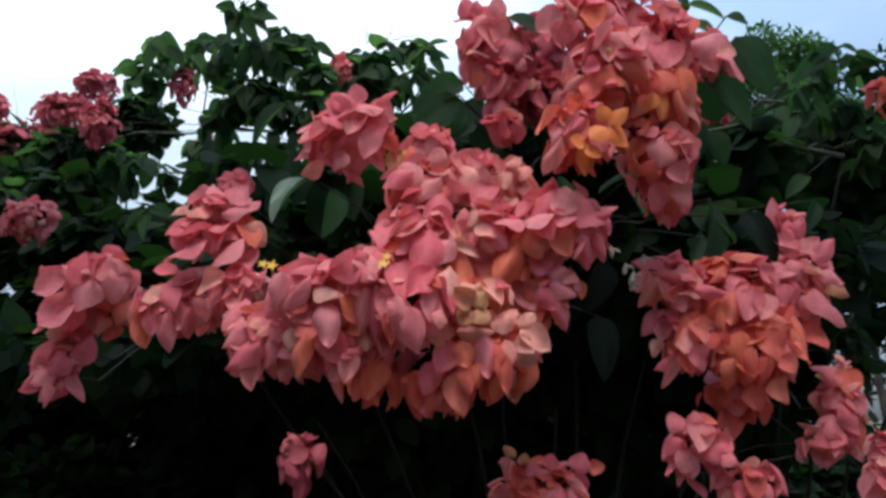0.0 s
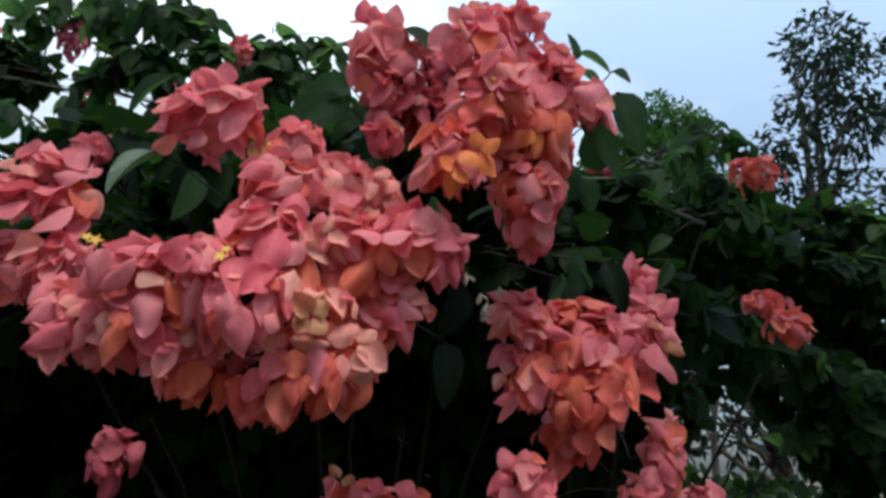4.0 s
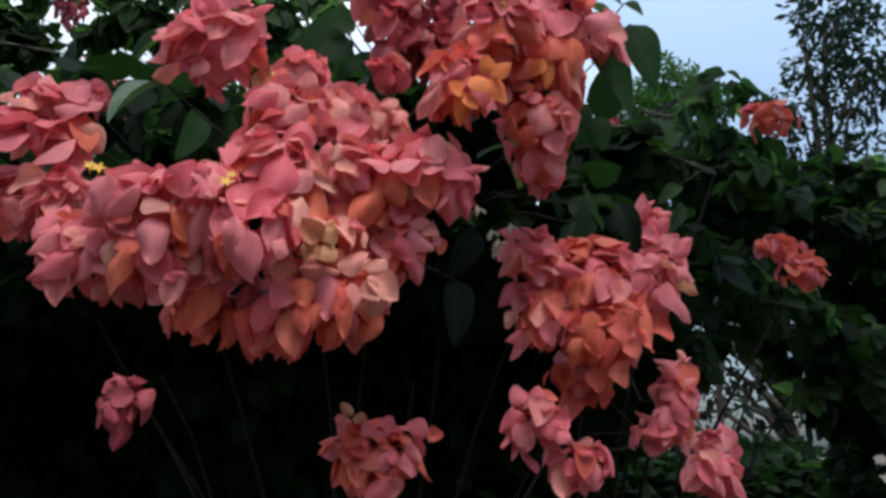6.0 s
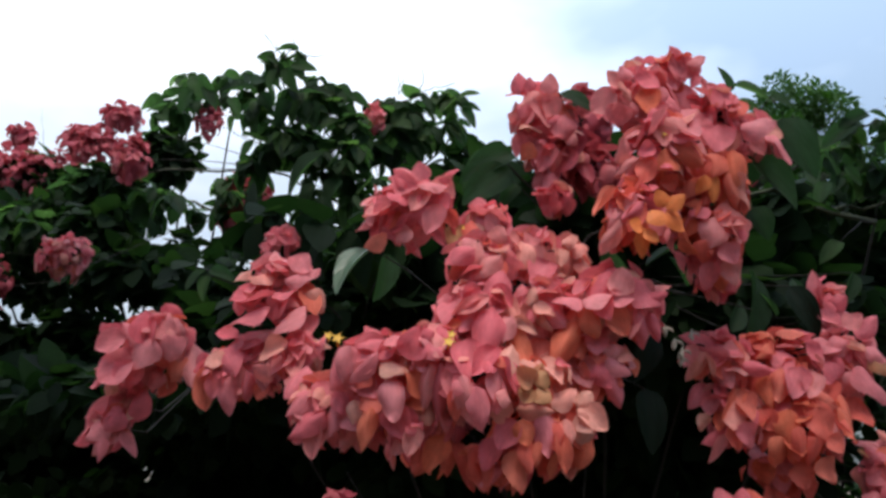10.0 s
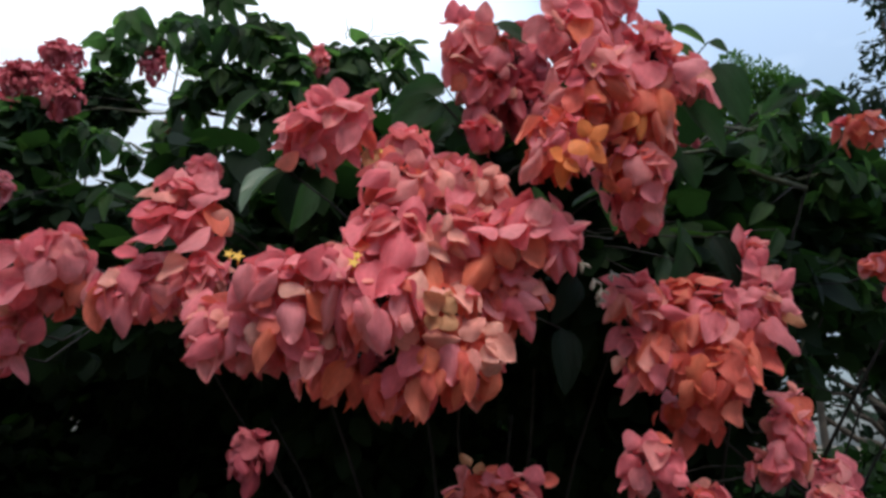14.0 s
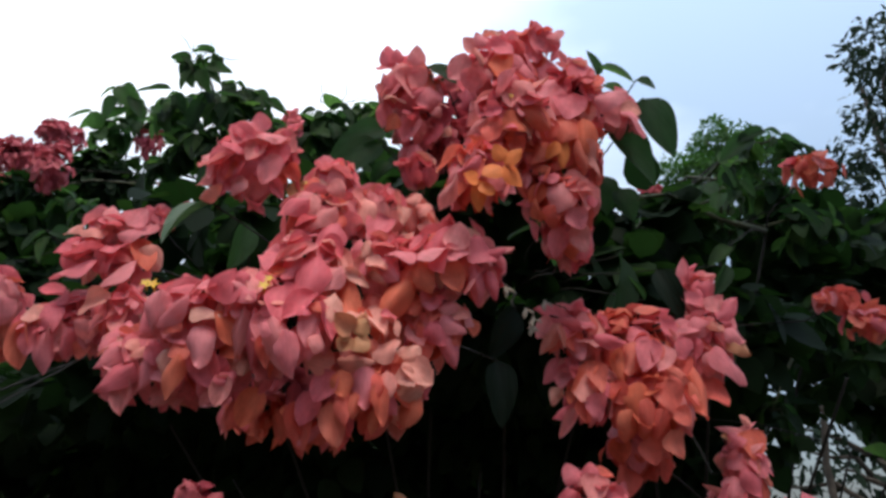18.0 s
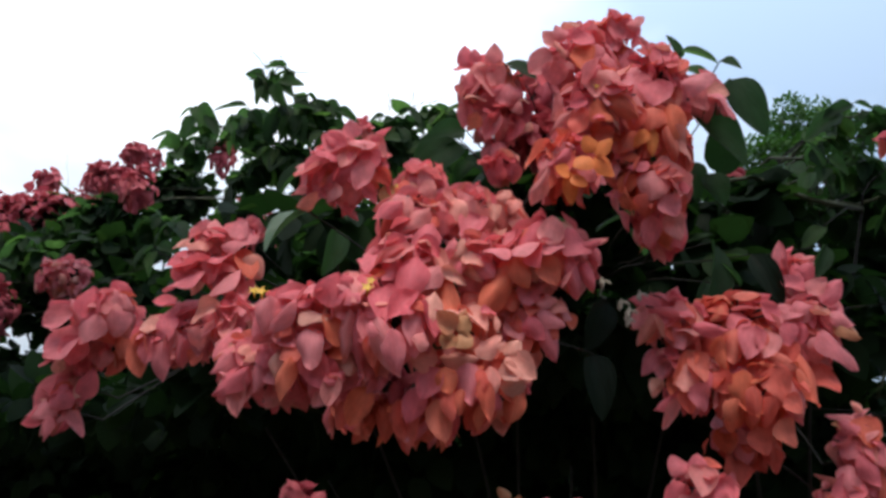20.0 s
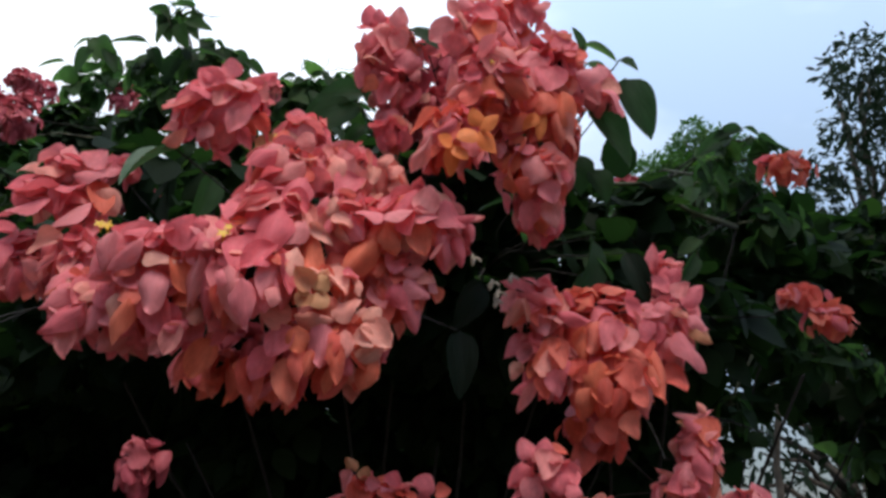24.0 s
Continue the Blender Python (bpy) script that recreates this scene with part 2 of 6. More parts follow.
def oriented(at, ahead, face, length):
    """The matrix that lays a sheet's +y along ahead and its +z towards face."""
    y = Vector(ahead).normalized()
    z = Vector(face) - y * y.dot(Vector(face))
    z = z.normalized() if z.length > 1e-4 else y.orthogonal().normalized()
    x = y.cross(z)
    return Matrix.Translation(at) @ Matrix((x, y, z)).transposed().to_4x4() @ Matrix.Diagonal((length, length, length, 1))


def child(name, mesh, parent, m, label=""):
    ob = new(name, mesh)
    ob.parent = parent
    ob.matrix_basis = m
    if label:
        tagged(ob, label)
    return ob


def shapes(kind, mat, count, **given):
    made = []
    for s in range(count):
        rng = random.Random(hash_of(kind, s))
        if kind == "sepal":
            me = sheet("sepal", s, rng.uniform(0.36, 0.46), rng.choice((-1, -1, 1)) * rng.uniform(0.25, 0.75), rng.uniform(0.05, 0.45), rng.uniform(0.03, 0.075), rng.uniform(0.1, 0.45), 5, 9, fold=rng.uniform(-0.12, 0.08), twist=rng.uniform(-0.3, 0.3), blunt=True)
        else:
            me = sheet("leaf", 50 + s, rng.uniform(0.33, 0.42), 0.12, rng.uniform(0.1, 0.5), rng.uniform(0.012, 0.035), 0.0, 4, 10, fold=rng.uniform(0.08, 0.3), twist=rng.uniform(-0.3, 0.3), ovate=True)
        me.materials.append(mat)
        made.append(me)
    if kind == "sepal":
        for s in range(6):
            rng = random.Random(hash_of("spear", s))
            me = sheet("sepal", 20 + s, rng.uniform(0.29, 0.36), rng.choice((-1, 1)) * rng.uniform(0.2, 0.7), rng.uniform(-0.08, 0.25), rng.uniform(0.02, 0.05), rng.uniform(0.35, 0.65), 5, 9, fold=rng.uniform(-0.2, 0.1), twist=rng.uniform(-0.5, 0.5), blunt=True)
            me.materials.append(mat)
            made.append(me)
    return made


def hash_of(kind, s):
    return sum(ord(c) for c in kind) * 131 + s


SEPALS = {tone: shapes("sepal", mat, 9) for tone, mat in SEPAL.items()}


def ovate_sepals(mat, flat, count=10):
    """Broad sepals with a drawn-out tip, gently folded and cupped."""
    made = []
    for s in range(count):
        rng = random.Random(hash_of("ovate", s))
        me = sheet("sepal", 80 + s, 0.40, rng.choice((-1, -1, 1)) * rng.uniform(0.15, 0.62) * flat, rng.uniform(-0.15, 0.40) * flat, rng.uniform(0.05, 0.12) * flat, 0.0, 6, 10, fold=rng.uniform(-0.34, 0.16) * flat, twist=rng.uniform(-0.6, 0.6) * flat, ovate=True)
        me.materials.append(mat)
        made.append(me)
    return made


OVATES = {tone: ovate_sepals(mat, 0.3 if tone == "star" else 0.8) for tone, mat in SEPAL.items()}
LEAVES = shapes("leaf", LEAF, 9)
GREY_LEAVES = shapes("leaf", LEAF_GREY, 3)
SHADED_LEAVES = shapes("leaf", LEAF_SHADED, 3)


def mass_of_leaves(name, parent, blobs, per, size, mat, seed, droop=0.5, label="", shape=(0.36, 0.14)):
    """Uncountable foliage joined into one mesh: folded, pointed leaves scattered through ellipsoids (x, y, z, rx, ry, rz)."""
    rng = np.random.default_rng(seed)
    w, bow = shape
    tpl = [(0, 0, 0)]
    for at, wide, lift in ((0.07, 0.42, 0.04), (0.24, 0.88, 0.05), (0.46, 1.0, 0.05), (0.70, 0.74, 0.03), (0.88, 0.36, 0.01)):
        tpl += [(-w * wide, at, lift - bow * at * at), (0, at, -bow * at * at), (w * wide, at, lift - bow * at * at)]
    tpl = np.array(tpl + [(0, 1.0, -bow)])
    tf = [(0, 2, 1), (0, 3, 2)]
    for a in (1, 4, 7, 10):
        tf += [(a, a + 1, a + 4, a + 3), (a + 1, a + 2, a + 5, a + 4)]
    tf += [(13, 14, 16), (14, 15, 16)]
    verts, faces, n0 = [], [], 0
    for bx, by, bz, rx, ry, rz in blobs:
        n = max(4, int(per * math.pi * rx * rz))
        d = rng.normal(size=(n, 3))
        d /= np.linalg.norm(d, axis=1)[:, None]
        r = rng.uniform(0.35, 1.0, n) ** 0.6
        c = np.array((bx, by, bz)) + d * r[:, None] * (rx, ry, rz)
        ahead = d * 0.8 + rng.normal(size=(n, 3)) * 0.6 + (0, 0, -droop)
        ahead /= np.linalg.norm(ahead, axis=1)[:, None]
        face = d * 0.5 + rng.normal(size=(n, 3)) * 0.5 + (0, 0, 0.9)
        face -= ahead * (face * ahead).sum(1)[:, None]
        face /= np.linalg.norm(face, axis=1)[:, None] + 1e-9
        x = np.cross(ahead, face)
        s = size * rng.uniform(0.6, 1.25, n)
        v = c[:, None] + (x[:, None] * tpl[None, :, :1] + ahead[:, None] * tpl[None, :, 1:2] + face[:, None] * tpl[None, :, 2:]) * s[:, None, None]
        verts.append(v.reshape(-1, 3))
        for k in range(n):
            o = n0 + 17 * k
            faces.extend(tuple(o + i for i in f) for f in tf)
        n0 += 17 * n
    ob = blob(name, np.concatenate(verts).tolist(), faces, mat, parent, label)
    tagged(ob, kind="stuff")
    return ob


# ---- ground ----
def ground():
    rng = random.Random(4)
    verts, faces = [], []
    rings = (0.0, 1.0, 2.0, 4.0, 8.0, 16.0, 40.0, 120.0, 500.0, 2500.0)
    sides = 32
    for r in rings:
        for k in range(sides):
            a = 2 * math.pi * k / sides
            verts.append((r * math.cos(a), 2 + r * math.sin(a), rng.uniform(-0.03, 0.03) if 0 < r < 20 else 0.0))
    for i in range(len(rings) - 1):
        for k in range(sides):
            a, b = i * sides + k, i * sides + (k + 1) % sides
            faces.append((a, a + sides, b + sides, b))
    ob = blob("ground", verts, faces, EARTH)
    tagged(ob, "bare sandy earth that reaches to the horizon", "ground", kind="structure")


ground()


# ---- shrubs ----
def shrub(name, base, label):
    root = new(name)
    root.location = base
    tagged(root, label, "shrub", "flowering shrubs")
    return root


front_shrub = shrub("flowering_shrub", (0.35, 2.9, 0), "pink-flowered shrub heavy with drooping salmon and pink sepals")
back_shrub = shrub("flowering_shrub", (-1.4, 4.7, 0), "tall leafy green shrub with an orange bud behind the pink one")
far_shrub = shrub("flowering_shrub", (-3.4, 7.2, 0), "distant tall shrub with dusky rose flower clusters and large leaves")
side_shrub = shrub("flowering_shrub", (1.5, 3.3, 0), "broad dark green shrub with sparse salmon flower clusters")
HUBS = {}


def skeleton_of(root, hubs, seed, thick=0.022):
    """Woody stems from the shrub's foot to its hubs; hubs are in world metres."""
    rng = random.Random(seed)
    base = Vector(root.location)
    HUBS[root.name] = [Vector(h) for h in hubs]
    for h in hubs:
        foot = Vector((rng.uniform(-0.12, 0.12), rng.uniform(-0.12, 0.12), -0.02))
        to = Vector(h) - base
        knee = Vector((to.x * 0.6, to.y * 0.35, to.z * 0.6))
        pts = [foot * (1 - u) ** 2 + knee * 2 * u * (1 - u) + to * u * u + Vector((rng.gauss(0, 0.012), rng.gauss(0, 0.012), 0)) * (0 < i < 7) for i, u in ((i, i / 7) for i in range(8))]
        verts, faces = [], []
        tube(verts, faces, pts, [thick * (1 - 0.65 * i / 7) for i in range(8)], 7)
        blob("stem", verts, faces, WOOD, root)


skeleton_of(front_shrub, ((0.05, 1.95, 1.95), (-0.35, 2.0, 1.98), (0.45, 1.95, 2.10), (0.70, 2.0, 1.95), (0.20, 2.0, 2.05), (-0.70, 2.0, 1.95), (0.35, 2.1, 1.60), (0.90, 2.0, 1.75), (-0.40, 2.2, 1.58), (0.2, 1.75, 1.38), (-0.3, 1.95, 1.4), (0.65, 1.75, 1.4)), 1, 0.010)
skeleton_of(back_shrub, ((-0.95, 3.6, 3.3), (-1.5, 3.8, 3.1), (-2.3, 4.1, 2.8), (-0.45, 3.5, 2.9), (-0.14, 3.3, 2.6), (-2.9, 4.1, 2.5), (-0.76, 3.4, 2.4)), 2, 0.028)
skeleton_of(far_shrub, ((-2.93, 6.2, 5.23), (-3.3, 6.2, 4.8), (-2.44, 6.2, 5.28), (-4.42, 6.2, 4.3), (-4.83, 8.1, 6.1), (-5.15, 6.2, 4.38), (-5.88, 8.1, 5.73)), 4, 0.022)
skeleton_of(side_shrub, ((1.25, 2.2, 2.4), (1.65, 2.35, 2.2), (0.95, 1.75, 1.9), (1.1, 2.5, 2.3), (1.06, 2.6, 2.58), (1.75, 2.5, 1.7), (0.75, 1.7, 1.8), (2.2, 2.7, 1.9), (1.22, 1.85, 2.28), (1.2, 1.6, 1.78)), 3, 0.011)


def nearest_hub(root, p):
    return min(HUBS[root.name], key=lambda h: (h - Vector(p)).length + 3 * max(0.0, p[2] - h.z))


ALL_BLOOMS = []


def bloom(x, y, z, rx, rz, tone):
    ALL_BLOOMS.append((Vector((x, y, z)), rx, min(rx, rz) * 0.9, rz, tone))


bloom(-0.105, 0.980, 1.997, 0.082, 0.070, "pink")
bloom(0.013, 1.000, 1.978, 0.046, 0.038, "pink")
bloom(0.003, 0.970, 1.900, 0.065, 0.045, "pink")
bloom(0.092, 1.000, 1.910, 0.067, 0.049, "pink")
bloom(0.150, 1.020, 1.910, 0.038, 0.044, "pale")
bloom(-0.002, 0.950, 1.812, 0.066, 0.051, "pink")
bloom(0.109, 0.980, 1.825, 0.069, 0.053, "pink")
bloom(0.205, 0.980, 1.833, 0.076, 0.059, "pink")
bloom(0.257, 1.000, 1.827, 0.040, 0.044, "pink")
bloom(0.183, 1.020, 1.743, 0.058, 0.063, "orange")
bloom(-0.068, 0.910, 1.749, 0.059, 0.047, "pink")
bloom(-0.152, 0.930, 1.735, 0.075, 0.046, "pink")
bloom(-0.004, 0.910, 1.707, 0.066, 0.058, "pink")
bloom(0.079, 0.950, 1.705, 0.057, 0.050, "green")
bloom(0.086, 0.980, 1.636, 0.078, 0.059, "orange")
bloom(0.149, 0.990, 1.664, 0.043, 0.035, "pale")
bloom(-0.110, 0.950, 1.668, 0.087, 0.055, "pink")
bloom(-0.237, 1.000, 1.672, 0.068, 0.056, "pink")
bloom(0.026, 1.000, 1.592, 0.057, 0.041, "orange")
bloom(0.138, 1.000, 1.627, 0.042, 0.043, "pale")
bloom(-0.092, 1.130, 1.623, 0.082, 0.041, "orange")
bloom(-0.184, 1.030, 1.652, 0.049, 0.039, "pink")
bloom(-0.339, 1.050, 1.906, 0.059, 0.031, "pink")
bloom(-0.341, 1.050, 1.852, 0.075, 0.039, "pink")
bloom(-0.403, 1.070, 1.745, 0.084, 0.049, "pink")
bloom(-0.614, 1.210, 1.815, 0.068, 0.057, "pink")
bloom(-0.633, 1.230, 1.767, 0.073, 0.041, "pink")
bloom(-0.705, 1.250, 1.663, 0.046, 0.042, "pink")
bloom(-0.682, 1.220, 1.770, 0.048, 0.043, "pink")
bloom(-0.606, 1.200, 1.829, 0.065, 0.065, "pink")
bloom(0.147, 1.130, 2.246, 0.080, 0.071, "pink")
bloom(0.149, 1.130, 2.172, 0.061, 0.054, "pink")
# near blooms toned rose are pink ones with their shadow in the colour
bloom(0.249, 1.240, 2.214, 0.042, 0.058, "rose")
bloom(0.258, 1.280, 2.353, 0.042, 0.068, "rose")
bloom(0.296, 1.000, 2.203, 0.078, 0.066, "pink")
bloom(0.352, 1.020, 2.273, 0.060, 0.040, "pink")
bloom(0.311, 0.970, 2.094, 0.074, 0.074, "pink")
bloom(0.267, 1.160, 2.117, 0.039, 0.049, "rose")
bloom(0.252, 0.940, 1.961, 0.061, 0.062, "star")
bloom(0.428, 1.040, 2.164, 0.076, 0.076, "pink")
bloom(0.288, 1.320, 2.327, 0.036, 0.077, "rose")
bloom(0.423, 1.030, 2.058, 0.072, 0.085, "orange")
bloom(0.353, 1.020, 2.029, 0.043, 0.057, "orange")
bloom(0.525, 1.080, 2.174, 0.047, 0.044, "pink")
bloom(0.408, 1.050, 1.967, 0.071, 0.071, "orange")
bloom(0.421, 1.080, 1.909, 0.047, 0.051, "pink")
bloom(0.432, 1.160, 1.774, 0.067, 0.050, "pink")
bloom(0.551, 1.200, 1.759, 0.089, 0.078, "orange")
bloom(0.568, 1.190, 1.656, 0.093, 0.083, "orange")
bloom(0.711, 1.280, 1.778, 0.069, 0.081, "pink")
bloom(0.754, 1.350, 1.902, 0.041, 0.070, "pink")
bloom(0.453, 1.180, 1.677, 0.058, 0.066, "pink")
bloom(0.564, 1.270, 1.580, 0.079, 0.040, "orange")
bloom(0.456, 1.200, 1.487, 0.057, 0.065, "pink")
bloom(0.791, 1.340, 1.554, 0.047, 0.089, "pink")
bloom(0.855, 1.330, 1.416, 0.064, 0.053, "pink")
bloom(0.964, 1.500, 1.457, 0.068, 0.049, "pink")
bloom(0.196, 1.240, 1.418, 0.097, 0.064, "orange")
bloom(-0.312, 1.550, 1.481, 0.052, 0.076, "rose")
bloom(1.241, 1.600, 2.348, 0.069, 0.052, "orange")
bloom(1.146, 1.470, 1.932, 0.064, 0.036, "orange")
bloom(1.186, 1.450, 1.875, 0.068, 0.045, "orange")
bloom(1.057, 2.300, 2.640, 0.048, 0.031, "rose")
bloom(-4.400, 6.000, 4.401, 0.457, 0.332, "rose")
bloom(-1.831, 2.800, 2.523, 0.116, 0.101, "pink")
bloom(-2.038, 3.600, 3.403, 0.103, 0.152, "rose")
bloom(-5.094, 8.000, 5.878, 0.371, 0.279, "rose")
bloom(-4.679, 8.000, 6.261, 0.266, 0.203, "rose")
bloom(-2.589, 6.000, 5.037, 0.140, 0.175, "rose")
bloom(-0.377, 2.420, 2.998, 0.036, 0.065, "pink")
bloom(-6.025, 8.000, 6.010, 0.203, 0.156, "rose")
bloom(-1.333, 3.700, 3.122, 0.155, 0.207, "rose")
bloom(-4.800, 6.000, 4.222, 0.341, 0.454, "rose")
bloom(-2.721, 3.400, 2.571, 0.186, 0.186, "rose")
bloom(-0.473, 1.500, 2.126, 0.051, 0.036, "pink")
bloom(0.156, 1.130, 2.071, 0.038, 0.035, "pink")
bloom(-0.674, 1.240, 1.706, 0.037, 0.032, "pink")
bloom(0.732, 1.330, 1.483, 0.048, 0.034, "pink")
# three recessed pink panicles, darkened to rose for the shadow between lobes
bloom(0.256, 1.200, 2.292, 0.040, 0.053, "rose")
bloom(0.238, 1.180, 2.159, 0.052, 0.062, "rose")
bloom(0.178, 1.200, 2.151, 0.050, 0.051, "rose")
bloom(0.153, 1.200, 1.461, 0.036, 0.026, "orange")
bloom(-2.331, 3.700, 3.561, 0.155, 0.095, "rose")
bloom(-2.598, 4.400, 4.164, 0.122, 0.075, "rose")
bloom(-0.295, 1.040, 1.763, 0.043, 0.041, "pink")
# rose here paints the shadowed gap under the main mass
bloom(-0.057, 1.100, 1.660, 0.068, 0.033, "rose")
bloom(0.529, 1.200, 1.426, 0.063, 0.044, "pink")
bloom(-0.378, 1.080, 1.772, 0.058, 0.039, "pink")
bloom(0.166, 1.040, 1.713, 0.041, 0.045, "orange")


def way_out(rng, k, count, turn):
    """The k-th of evenly spread directions, a little shaken."""
    h = 1 - 2 * (k + 0.5) / count
    a = turn + k * 2.399963
    q = math.sqrt(1 - h * h)
    d = Vector((q * math.cos(a), q * math.sin(a), h)) + Vector((rng.gauss(0, 0.14), rng.gauss(0, 0.14), rng.gauss(0, 0.14)))
    return d.normalized()


PANICLES = []


def build_bloom(n, c, rx, ry, rz, tone):
    """One drooping panicle: pedicels from its core, and broad sepals that overlap, face outwards and hang."""
    rng = random.Random(900 + n)
    root = front_shrub if c.y < 1.6 else side_shrub if c.x > 0.5 else far_shrub if c.y > 5 else back_shrub
    base = Vector(root.location)
    near = c.y < 1.6
    far = max(1.0, c.y / 2.8)
    size = 0.051 if near else 0.050 * far
    hub = nearest_hub(root, c)
    # a panicle hangs on the next one further in, or on a woody stem
    inward = [o[0] for o in ALL_BLOOMS if (o[0] - hub).length < (c - hub).length - 0.01 and (o[0] - c).length < 0.22 and abs(o[0].z - c.z) < 0.11]
    hub = min(inward, key=lambda o: (o - c).length) + Vector((0, 0.05, 0)) if inward else hub
    verts, faces = [], []
    tube(verts, faces, [p - c for p in bend(hub, c + Vector((0, 0.05 if inward else 0.16, 0.0)), 0.02, rng, 4, 0.012)] + [Vector((0, 0.01, 0))], [0.0028, 0.0026, 0.0024, 0.0023, 0.0022, 0.0021], 5)
    sepals = []
    grow = 1.0 if near else 1.12
    lump = Vector((rng.uniform(0, 9), rng.uniform(0, 9), rng.uniform(0, 9)))
    for layer, spacing in ((0.93 if near else 1.0, 0.0262), (0.60, 0.040)):
        spacing *= far
        area = 12.6 * (rx * rz + rx * ry + ry * rz) / 3 * layer ** 2
        count = max(6, int(area / spacing ** 2))
        turn = rng.uniform(0, 6)
        for k in range(count):
            d = way_out(rng, k, count, turn)
            if tone == "rose" and near and rng.random() < 0.15:
                continue
            if d.y > (0.72 if layer > 0.7 else 0.3) or (layer > 0.7 and noise.noise(d * 2.6 - lump) < -0.30):
                continue
            side = d.cross(DOWN)
            side = side.normalized() if side.length > 0.05 else Vector((1, 0, 0))
            fall = side.cross(d)
            fall = fall if fall.z < 0 else -fall
            a = rng.gauss(0, 1.1 if d.z > 0.2 else 0.7)
            flare = rng.uniform(0.4, 1.7) if d.z > 0.2 else rng.uniform(0.15, 1.15)
            ahead = (fall * math.cos(a) + side * math.sin(a) + DOWN * 0.35 + d * flare).normalized()
            long = size * rng.uniform(0.62, 1.18)
            reach = layer * grow * min(1.06, 0.92 + 0.55 * noise.noise(d * 2.1 + lump)) * rng.uniform(0.80, 1.06)
            tip = c + Vector((d.x * rx, d.y * ry, d.z * rz)) * reach + ahead * long * 0.36
            p = tip - ahead * long
            mid = tip - ahead * long * 0.4
            if any(sum(((mid - oc)[i] / (r_[i] * 0.74)) ** 2 for i in range(3)) < 1 for o, (oc, r_) in enumerate(SOLID) if o != n and (oc - c).length < 0.4):
                continue
            face = d * 0.9 - fall * flare * 0.5 + side * rng.gauss(0, 0.35) + fall * rng.gauss(0, 0.3) + Vector((0, -0.15, 0.1))
            sepals.append((p, ahead, face, long, d.z))
    for p, ahead, face, long, low in sepals[:: 2]:
        tube(verts, faces, [Vector((0, 0.008, 0)), (p - c) * 0.55 + Vector((0, 0, 0.006)), p - c], [0.0025, 0.002, 0.0016], 4)
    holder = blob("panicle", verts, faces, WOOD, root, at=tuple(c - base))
    PANICLES.append((c, holder))
    mixes = {"pink": ("pink",) * 10 + ("orange", "pale"), "orange": ("orange",) * 7 + ("pink",) * 3, "pale": ("pale",) * 5 + ("pink", "orange"),
             "green": ("pink", "pink", "pale", "orange"), "star": ("orange", "pink", "orange"), "rose": ("rose",)}[tone]
    for p, ahead, face, long, low in sepals:
        kind = SEPALS[rng.choice(mixes)]
        spear = rng.random() < (0.8 if low < -0.3 else 0.25)
        m = oriented(p - c, ahead, face, long * (1.18 if spear else 1.0)) @ Matrix.Diagonal((rng.uniform(0.84, 1.08), 1, 1, 1))
        child("sepal", rng.choice(kind[9:] if spear else kind[:9]), holder, m)


SOLID = [(c, (rx, ry, rz)) for c, rx, ry, rz, tone in ALL_BLOOMS]
for n, (c, rx, ry, rz, tone) in enumerate(ALL_BLOOMS):
    build_bloom(n, c, rx, ry, rz, tone)


def petal(foot, tip, width, tone, face):
    """One sepal that can be told apart on its panicle, from its foot to its tip; width is a share of its length."""
    f, t = Vector(foot), Vector(tip)
    c, holder = min(PANICLES, key=lambda e: (e[0] - f).length)
    rng = random.Random(int(f.x * 7000 + f.z * 3000))
    mesh = rng.choice(OVATES[tone])
    m = oriented(f - c, t - f, face, (t - f).length * 1.1)
    child("sepal", mesh, holder, m @ Matrix.Diagonal((min(width, 1.15) / 0.76, 1, 1, 1)), "apricot orange sepal spread like a star" if tone == "star" else "")


def corolla(at, long):
    """A small yellow five-lobed true flower."""
    p = Vector(at)
    c, holder = min(PANICLES, key=lambda e: (e[0] - p).length)
    verts, faces = [(0, 0, -0.1)], []
    for s in range(10):
        a = math.pi * s / 5
        r = 1.0 if s % 2 == 0 else 0.42
        verts.append((r * math.cos(a), r * math.sin(a), 0.12 if s % 2 == 0 else 0.05))
    faces += [(0, 1 + s, 1 + (s + 1) % 10) for s in range(10)]
    tube(verts, faces, [(0, 0, -1.8), (0, 0, -0.08)], [0.12, 0.2], 6)
    ob = blob("corolla", [tuple(x * long for x in v) for v in verts], faces, YELLOW, holder, "small yellow star-shaped corolla")
    ob.matrix_basis = Matrix.Translation(p - c) @ Vector((0.15, -0.85, 0.4)).to_track_quat("Z", "Y").to_matrix().to_4x4()



def dry_bud(at):
    """A shrivelled pale flower left on a panicle: a small crooked cone with a ragged mouth."""
    p = Vector(at)
    c, holder = min(PANICLES, key=lambda e: (e[0] - p).length)
    rng = random.Random(int(p.x * 4000))
    verts, faces = [], []
    tube(verts, faces, bend((0, 0, 0.009), (rng.uniform(-0.008, 0.004), -0.004, -0.012), 0, rng, 4, 0.003), [0.0012, 0.003, 0.0045, 0.0035, 0.0015], 6)
    tube(verts, faces, bend((0, 0, 0.004), (0.012, -0.003, -0.004), 0.002, rng, 3, 0.002), [0.001, 0.002, 0.0028, 0.001], 5)
    blob("dry_flower", verts, faces, DRY, holder, "shrivelled whitish dry flower", tuple(p - c))


corolla((-0.209, 0.915, 1.767), 0.011)
corolla((-0.045, 0.868, 1.751), 0.01)
corolla((-0.226, 0.93, 1.774), 0.009)
corolla((-0.018, 0.97, 1.957), 0.008)
